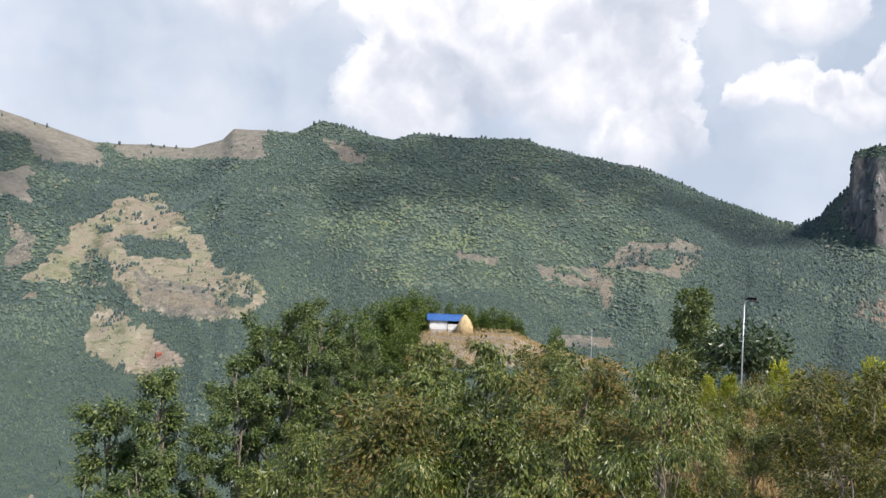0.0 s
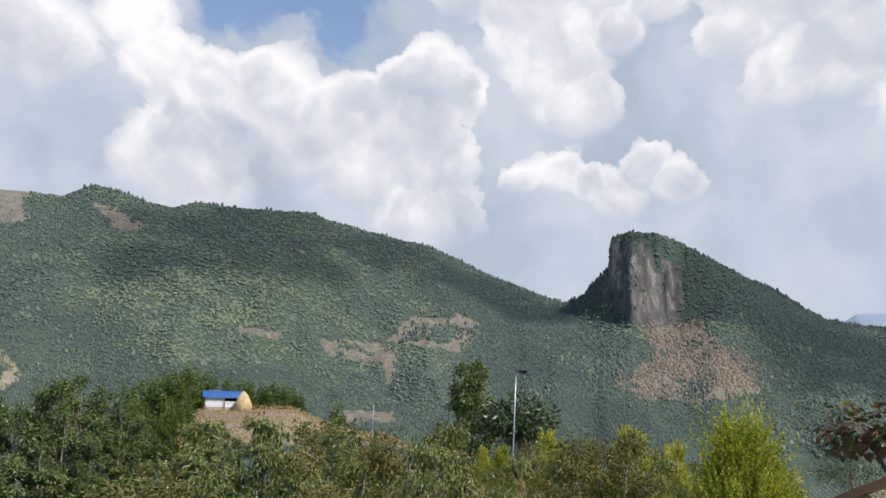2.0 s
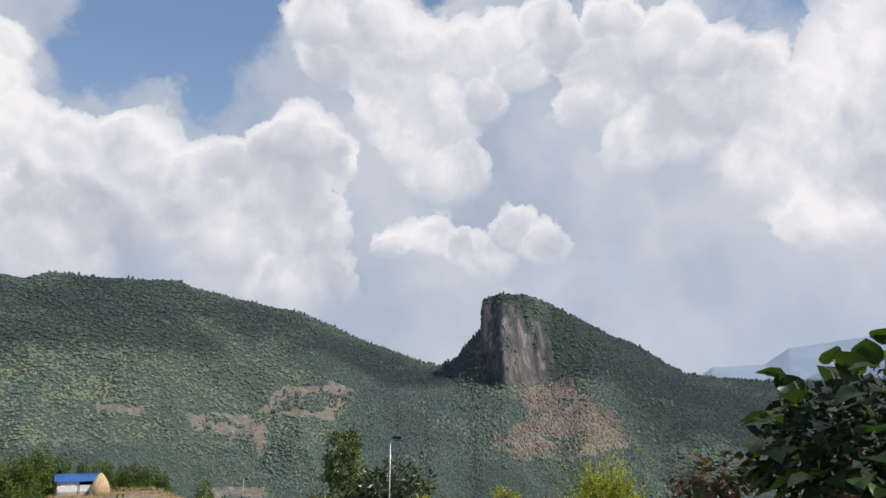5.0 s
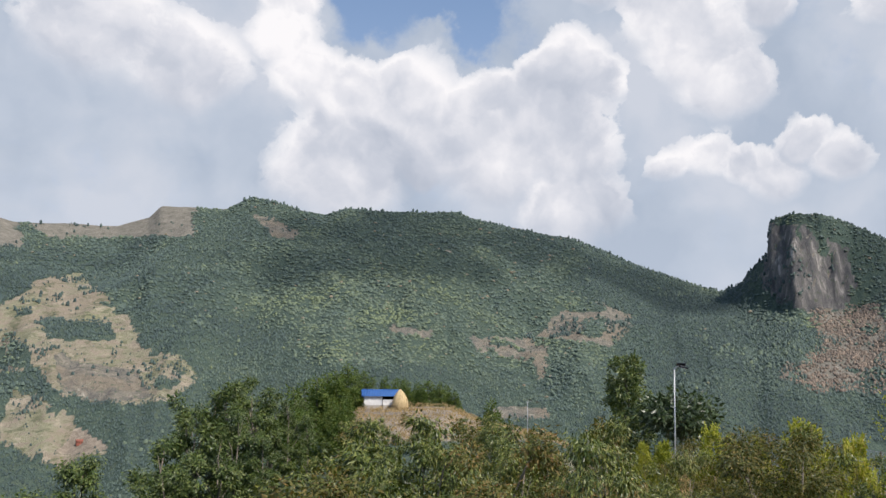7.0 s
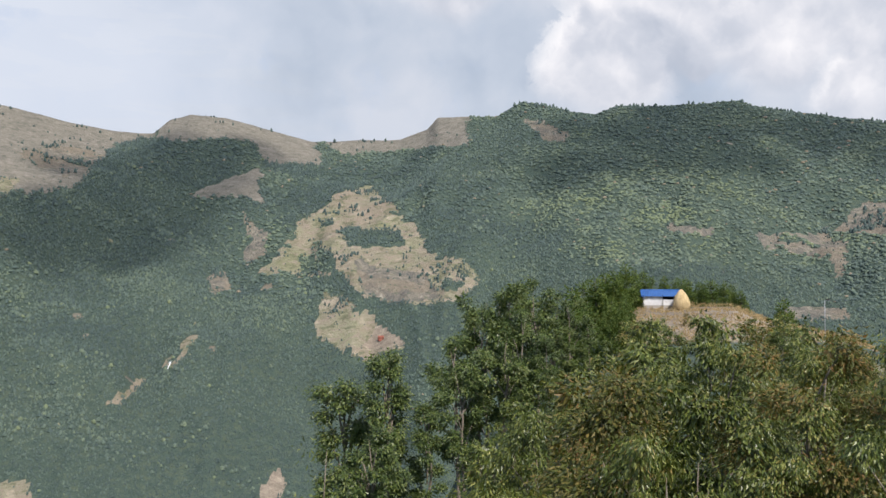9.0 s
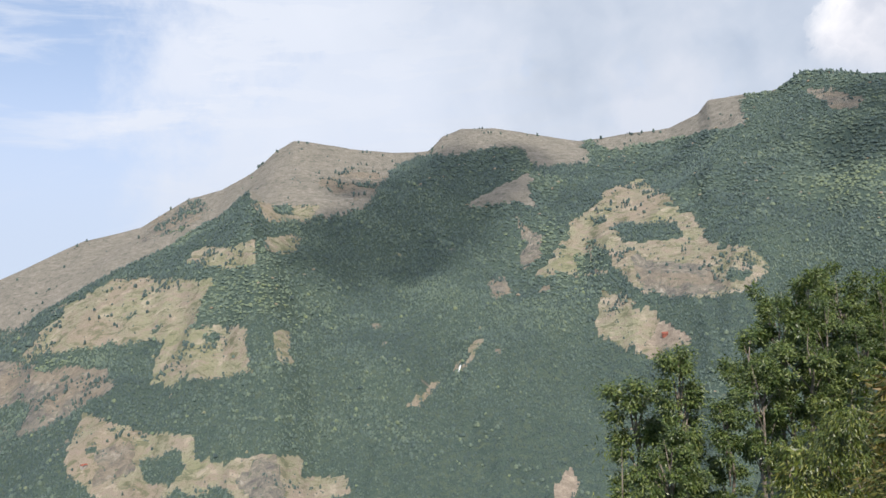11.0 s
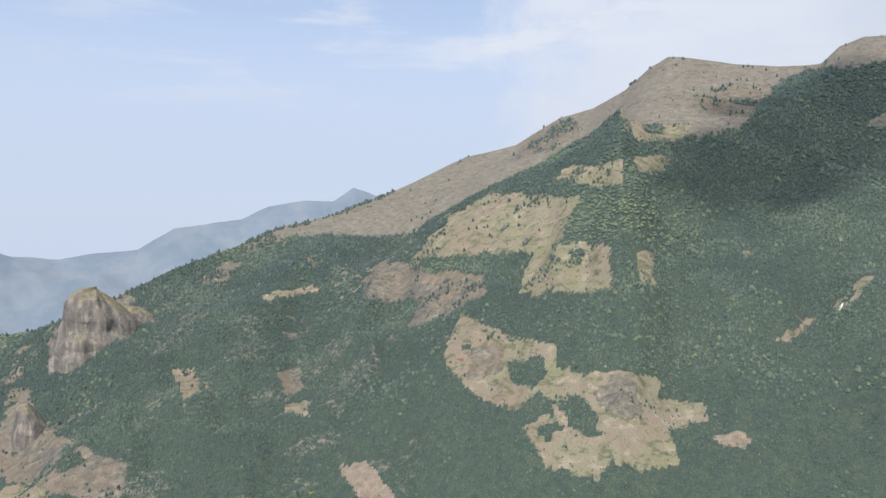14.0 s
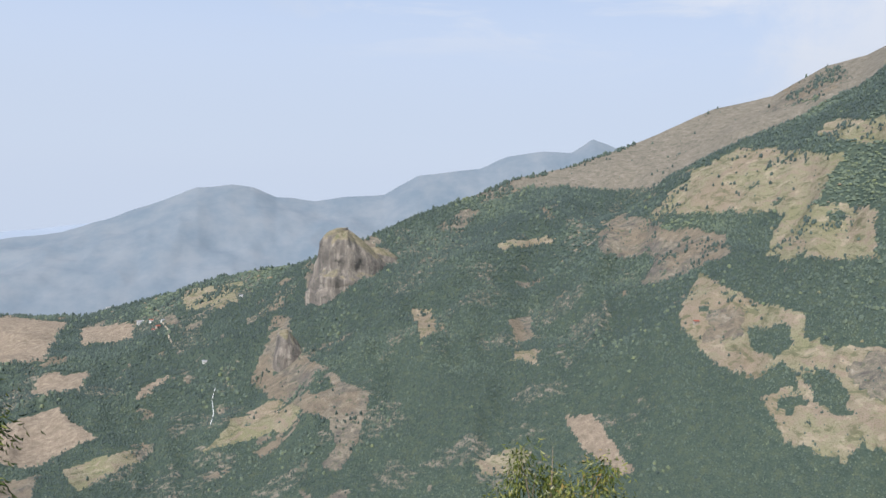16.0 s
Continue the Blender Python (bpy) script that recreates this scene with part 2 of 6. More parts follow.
    bump = k.add("ShaderNodeBump", inputs={"Strength": 0.9, "Distance": 4.0, "Height": k.math("ADD", streak, k.math("MULTIPLY", n3, 0.3))})
    k.tree.links.new(bump.outputs[0], b.inputs["Normal"])
    return m


def leaf_material(name, stops, rough=0.55, spec=0.3, through_light=0.25):
    """Foliage whose tone differs leaf by leaf or crown by crown."""
    m, k, b = material(name, rough, spec)
    geo = k.add("ShaderNodeNewGeometry")
    f = geo.outputs["Random Per Island"]
    r = k.add("ShaderNodeObjectInfo").outputs["Random"]
    f = k.math("ADD", k.math("MULTIPLY", f, 0.75), k.math("MULTIPLY", r, 0.25))
    col = k.ramp(f, stops)
    k.tree.links.new(col, b.inputs["Base Color"])
    if through_light:
        t = k.add("ShaderNodeBsdfTranslucent", inputs={"Color": k.mix(1.0, col, (1.3, 1.25, 0.5), "MULTIPLY")})
        mx = k.add("ShaderNodeMixShader", inputs={0: through_light, 1: b.outputs[0], 2: t.outputs[0]})
        out = [n for n in k.tree.nodes if n.bl_idname == "ShaderNodeOutputMaterial"][0]
        k.tree.links.new(mx.outputs[0], out.inputs[0])
    return m


def plain(name, stops, scale=3.0, rough=0.8, spec=0.3, metal=0.0, stretch=(1, 1, 1), bump=0.0):
    m, k, b = material(name, rough, spec)
    pos = k.add("ShaderNodeTexCoord").outputs["Object"]
    n = k.noise(k.vmath("MULTIPLY", pos, stretch), scale, 6, 0.6)
    k.tree.links.new(k.ramp(n.outputs[0], stops), b.inputs["Base Color"])
    b.inputs["Metallic"].default_value = metal
    if bump:
        bp = k.add("ShaderNodeBump", inputs={"Strength": bump, "Distance": 0.02, "Height": n.outputs[0]})
        k.tree.links.new(bp.outputs[0], b.inputs["Normal"])
    return m


MAT_GROUND = ground_material()


def crag_material():
    """Grey-brown granite, water-stained down the sheer sides, with dry grass on the tops."""
    m, k, b = material("crag_granite", 0.9, 0.2)
    geo = k.add("ShaderNodeNewGeometry")
    pos = geo.outputs["Position"]
    drip = k.noise(k.vmath("MULTIPLY", pos, (1.0, 1.0, 0.09)), 0.09, 6, 0.68).outputs[0]
    crack = k.noise(pos, 0.11, 7, 0.7, 0.6).outputs[0]
    rock = k.ramp(drip, [(0.34, (0.13, 0.125, 0.12)), (0.48, (0.18, 0.168, 0.152)), (0.57, (0.25, 0.228, 0.20)), (0.7, (0.40, 0.37, 0.33))])
    rock = k.mix(k.math("MULTIPLY", k.step(crack, 0.48, 0.36), 0.7), rock, (0.09, 0.095, 0.085))
    nz = k.add("ShaderNodeSeparateXYZ", inputs={0: geo.outputs["Normal"]}).outputs[2]
    turf = k.ramp(crack, [(0.35, (0.12, 0.135, 0.075)), (0.5, (0.22, 0.20, 0.135)), (0.65, (0.29, 0.255, 0.19))])
    top = k.step(k.math("ADD", nz, k.math("MULTIPLY", k.math("SUBTRACT", crack, 0.5), 0.9)), 0.48, 0.66)
    k.tree.links.new(k.mix(top, rock, turf), b.inputs["Base Color"])
    bump = k.add("ShaderNodeBump", inputs={"Strength": 0.8, "Distance": 5.0, "Height": k.math("ADD", drip, crack)})
    k.tree.links.new(bump.outputs[0], b.inputs["Normal"])
    return m


def forest_material():
    m, k, b = material("far_forest", 0.7, 0.35)
    pos = k.add("ShaderNodeNewGeometry").outputs["Position"]
    tone = k.add("ShaderNodeAttribute", attribute_name="tone").outputs["Fac"]
    # haze over the slopes is put into these blue-green crown tones
    col = k.ramp(tone, [(0.0, (0.036, 0.060, 0.054)), (0.25, (0.058, 0.090, 0.074)), (0.45, (0.084, 0.120, 0.090)),
                        (0.7, (0.114, 0.150, 0.094)), (0.93, (0.152, 0.188, 0.092)), (1.0, (0.22, 0.18, 0.12))])
    grain = k.noise(pos, 0.45, 3, 0.6).outputs[0]
    col = k.mix(1.0, col, k.ramp(grain, [(0.34, (0.84, 0.86, 0.88)), (0.5, (1.0, 1.0, 1.0)), (0.66, (1.16, 1.14, 1.1))]), "MULTIPLY")
    k.tree.links.new(col, b.inputs["Base Color"])
    return m


MAT_FOREST = forest_material()
MAT_WITHERED = leaf_material("withered_leaf", [(0.0, (0.10, 0.085, 0.072)), (0.4, (0.17, 0.14, 0.112)), (0.75, (0.235, 0.185, 0.14)), (1.0, (0.30, 0.235, 0.175))], 0.8, 0.2, 0.0)
# blue-tinted sheen, added as a thin veil of haze on the crowns
FOREST_HAZE_SHEEN = [n for n in MAT_FOREST.node_tree.nodes if n.bl_idname == "ShaderNodeBsdfPrincipled"][0]
FOREST_HAZE_SHEEN.inputs["Sheen Weight"].default_value = 0.08
FOREST_HAZE_SHEEN.inputs["Sheen Roughness"].default_value = 0.6
FOREST_HAZE_SHEEN.inputs["Sheen Tint"].default_value = (0.75, 0.88, 1.0, 1)


# ---- the land ----
def hash2(ix, iy, seed):
    h = (ix * 374761393 + iy * 668265263 + seed * 144665) & 0x7FFFFFFF
    h = ((h ^ (h >> 13)) * 1274126177) & 0x7FFFFFFF
    return ((h ^ (h >> 16)) & 0xFFFF) / 65535.0


def value_noise(x, y, seed):
    ix, iy = np.floor(x).astype(np.int64), np.floor(y).astype(np.int64)
    fx, fy = x - ix, y - iy
    fx, fy = fx * fx * (3 - 2 * fx), fy * fy * (3 - 2 * fy)
    a, b = hash2(ix, iy, seed), hash2(ix + 1, iy, seed)
    c, d = hash2(ix, iy + 1, seed), hash2(ix + 1, iy + 1, seed)
    return (a + (b - a) * fx) * (1 - fy) + (c + (d - c) * fx) * fy


def fbm(x, y, scale, octaves=4, seed=0):
    """Rolling noise between about -1 and 1; scale is the size of the largest swell in metres."""
    out, amp, total = 0.0, 1.0, 0.0
    for o in range(octaves):
        out = out + amp * (2 * value_noise(x / scale * 2 ** o, y / scale * 2 ** o, seed + 17 * o) - 1)
        total += amp
        amp *= 0.5
    return out / total


def table(text):
    """Bearing and value pairs, as two arrays."""
    v = np.array([float(s) for s in text.split()])
    return v[0::2], v[1::2]


def along(tab, az):
    return np.interp(az, tab[0], tab[1])


# the skyline: bearing (left positive) and height angle in degrees
CREST = table("-180 2 -70 4 -49 4.4 -45 4.6 -41.4 5.1 -40 5.4 -38.3 6.5 -36.6 7.7 -35.2 8.3 -33.4 9.4 -31.9 10.2 -29.6 11.1 -28 11.2 "
              "-27.2 11.1 -26.65 10.7 -26.4 8.8 -25.7 8.2 -24.7 7.1 -23.5 6.6 -22.3 6.9 -20 7.8 -17.6 8.7 -15.2 9.8 -13.3 10.5 -9.7 11.2 "
              "-6 12.1 -5.7 12.4 -3.2 12.3 -0.3 12.3 2.1 12.5 3.8 12 5.5 12.2 7.2 12.7 8.9 13 10.6 12")
CREST_LEFT = table("10.6 12 12.5 12 14.8 11.9 15.5 11.1 17.4 10.4 20.4 10.3 23.5 10.1 26.4 10.8 29.4 11.5 31.7 11.6 33 11.1 34 10.2 36.5 10.2 "
                   "39.5 10.6 42.5 11.2 43.4 11.3 44.6 10.6 46.2 9.2 48.3 8.1 50.6 7.5 53.6 5.7 57.1 4.9 60.2 3.4 61.7 2.7 63.7 1.9 "
                   "67 0.7 70 0 72.5 -1.1 75.2 -2.1 76.9 -2.7 78.5 -3.5 80.3 -4.4 82 -5.2 84.3 -6.0 85.2 -6.3 87 -6.6 90.3 -7.2 "
                   "94 -8.4 98.8 -9.6 104 -9.2 120 -9 180 2")
CREST_FAR = table("-180 2600 -70 2700 -45 2700 -38 2450 -28 2180 -26 2220 -23 2330 -20 2370 -15 2350 0 2300 10 2350 20 2500 32 2450 43 2350 "
                  "50 2500 62 2450 72 2200 79 1960 82 1900 84 1920 87 2120 104 2600 180 2600")
# the nearer green spur below the left shoulder
SPUR = table("40 9.5 43.4 9.3 45 8.8 46.5 8.0 48.6 6.2 50.3 5.4 51.9 4.4 55.9 2.6 59 0.8 60.2 0.2 62 -1.4 63.5 -2.1 64.5 -3.4 75 -6 104 -12")
SPUR_ON = table("-180 0 43 0 46.5 1 60 1 66 0 180 0")
FOOT_R = table("-180 700 60 700 80 850 104 950 180 700")
FOOT_Z = table("-180 -340 40 -350 75 -380 90 -425 104 -440 180 -340")


def crest_el(az):
    return np.where(az < 10.6, along(CREST, az), along(CREST_LEFT, az))


def near_profiles():
    """The ground close by, along bearings: heights at growing distances."""
    rs = np.array([0, 4, 8, 15, 25, 40, 60, 90, 125, 150, 190, 280, 450.])
    rows = {
        -180: [0, 0, 0, 0, 0, 0, 1, 2, 4, 5, 6, 0, -60],
        -70: [0, 0, 0, 0, -0.3, -1, -4, -14, -30, -45, -75, -140, -240],
        -42: [0, 0, 0, -0.2, -0.8, -2.5, -7, -18, -32, -48, -78, -140, -240],
        -30: [0, 0, -0.6, -2.6, -3.2, -2.8, -3.5, -12, -25, -42, -72, -140, -240],
        -20: [0, -0.3, -1.8, -4.0, -4.2, -2.6, -2.4, -7, -16, -30, -60, -130, -240],
        -12: [0, -0.5, -2.4, -4.6, -5.0, -4.6, -3.8, -3.7, -4.9, -9, -30, -100, -240],
        -5: [0, -0.6, -3.0, -6.0, -7.6, -7.6, -6.6, -4.4, -1.5, -0.9, -12, -80, -240],
        1: [0, -0.6, -3.0, -6.3, -8.6, -9.0, -8.2, -5.6, -1.7, -0.9, -10, -80, -240],
        7: [0, -0.6, -3.0, -6.5, -9.6, -11.0, -11.0, -10, -9, -11, -24, -95, -250],
        13: [0, -0.6, -3.2, -7.0, -11, -13.5, -15, -17.5, -24, -34, -60, -130, -260],
        19: [0, -0.6, -3.4, -8.0, -12.5, -17, -23, -38, -58, -75, -105, -170, -280],
        26: [0, -0.6, -3.6, -9, -16, -26, -40, -62, -86, -103, -130, -190, -300],
        60: [0, -0.6, -3.8, -10, -18, -29, -44, -66, -90, -107, -135, -200, -310],
        104: [0, -0.6, -3.6, -9.5, -17, -28, -42, -64, -88, -105, -133, -200, -310],
        180: [0, 0, 0, 0, 0, 0, 1, 2, 4, 5, 6, 0, -60]}
    return rs, np.array(sorted(rows)), np.array([rows[a] for a in sorted(rows)], float)


NEAR_R, NEAR_AZ, NEAR_Z = near_profiles()


def near_height(az, r):
    """Bilinear over the profiles, with small hummocks."""
    az, r = np.asarray(az, float), np.asarray(r, float)
    i = np.clip(np.searchsorted(NEAR_AZ, az) - 1, 0, len(NEAR_AZ) - 2)
    j = np.clip(np.searchsorted(NEAR_R, r) - 1, 0, len(NEAR_R) - 2)
    u = np.clip((az - NEAR_AZ[i]) / (NEAR_AZ[i + 1] - NEAR_AZ[i]), 0, 1)
    v = np.clip((r - NEAR_R[j]) / (NEAR_R[j + 1] - NEAR_R[j]), 0, 1)
    z = (NEAR_Z[i, j] * (1 - u) + NEAR_Z[i + 1, j] * u) * (1 - v) + (NEAR_Z[i, j + 1] * (1 - u) + NEAR_Z[i + 1, j + 1] * u) * v
    x, y = -np.sin(np.radians(az)) * r, np.cos(np.radians(az)) * r
    return z + fbm(x, y, 9.0, 3, 5) * np.clip(r / 60, 0, 0.5)


def spot(az, r, lift=0.0):
    """A place on the near ground."""
    return Vector((-math.sin(radians(az)) * r, math.cos(radians(az)) * r, float(near_height(az, r)) + lift))


def mountain_height(az, t):
    """Height and distance on the far slope; t runs from 0 at the foot to 1 at the crest."""
    r0, rc = along(FOOT_R, az), along(CREST_FAR, az)
    z0, zc = along(FOOT_Z, az), EYE + np.tan(np.radians(crest_el(az))) * rc
    r = r0 + (rc - r0) * t
    # low on the slope the peaks melt into one broad flank
    soft = sum(np.tan(np.radians(crest_el(az + d))) * along(CREST_FAR, az + d) for d in (-6, -4, -2, 0, 2, 4, 6)) / 7 + EYE
    k = np.clip((t - 0.55) / 0.45, 0, 1)
    k = k * k * (3 - 2 * k)
    eased = sum(np.tan(np.radians(crest_el(az + d))) * along(CREST_FAR, az + d) for d in (-1.8, -1.2, -0.6, 0, 0.6, 1.2, 1.8)) / 7 + EYE
    q = np.clip((t - 0.86) / 0.13, 0, 1)
    zs_, zc_ = soft, eased * (1 - q) + zc * q
    zm = zs_ * (1 - k) + zc_ * k
    z = z0 + (zm - z0) * (0.8 * t + 0.2 * t * t)
    # the spur stands before the crest on the left shoulder
    on = along(SPUR_ON, az)
    zs = EYE + np.tan(np.radians(along(SPUR, az))) * (r0 + (rc - r0) * 0.66)
    back = zs - 45
    zsp = np.where(t < 0.66, z0 + (zs - z0) * (t / 0.66) ** 1.05,
                   np.where(t < 0.74, zs + (back - zs) * (t - 0.66) / 0.08, back + (zc - back) * np.clip((t - 0.74) / 0.26, 0, 1)))
    z = z * (1 - on) + zsp * on
    # the rock tower: a sheer face standing on the slope that runs down from the saddle
    face = np.clip((az + 34.0) / 3.4, 0, 1) * np.clip((-24.4 - az) / 2.1, 0, 1)
    apron = np.clip((az + 37.0) / 6.5, 0, 1) * np.clip((-22.5 - az) / 3.2, 0, 1)
    apron = apron * apron * (3 - 2 * apron)
    low = z0 + (262.0 - z0) * (0.8 * t + 0.2 * t * t)
    rise = np.clip((t - 0.89) / 0.095, 0, 1)
    keep = apron * (1 - rise * rise * (3 - 2 * rise))
    z = z * (1 - keep) + np.minimum(z, low) * keep
    foot = np.clip((t - 0.9) / 0.085, 0, 1) ** 0.75
    cl = np.where(t < 0.9, z, np.minimum(z, low) * (1 - foot) + zc * foot)
    z = z * (1 - face) + cl * face
    x, y = -np.sin(np.radians(az)) * r, np.cos(np.radians(az)) * r
    win = np.sin(np.pi * np.clip(t, 0, 1)) ** 0.8 * (1 - 0.8 * face * (t > 0.85))
    gully = 1 - 2 * np.abs(fbm(az * 26 + 0.12 * z + 40 * fbm(x, y, 300, 2, 13), r * 0.3, 250, 4, 11))
    calm = 1 - 0.75 * np.clip((az + 31) / 3, 0, 1) * np.clip((-19 - az) / 3, 0, 1)
    z = z + calm * win * (1 - 0.85 * on * np.exp(-((t - 0.68) / 0.09) ** 2)) * (52 * gully - 26 + 24 * fbm(x, y, 260, 4, 3) + 9 * fbm(x, y, 120, 3, 6)) + 3.0 * fbm(x, y, 60, 4, 8) * np.clip(t * 3, 0, 1)
    # flutes and ledges on the sheer faces
    sheer = face * np.clip((t - 0.87) / 0.03, 0, 1) * np.clip((0.998 - t) / 0.03, 0, 1)
    r = r - sheer * (24 * (1 - 2 * np.abs(fbm(az * 38 + z * 0.05, z * 0.12, 34, 4, 31))) + 8 * fbm(az * 38, z, 14, 3, 32))
    return r, z


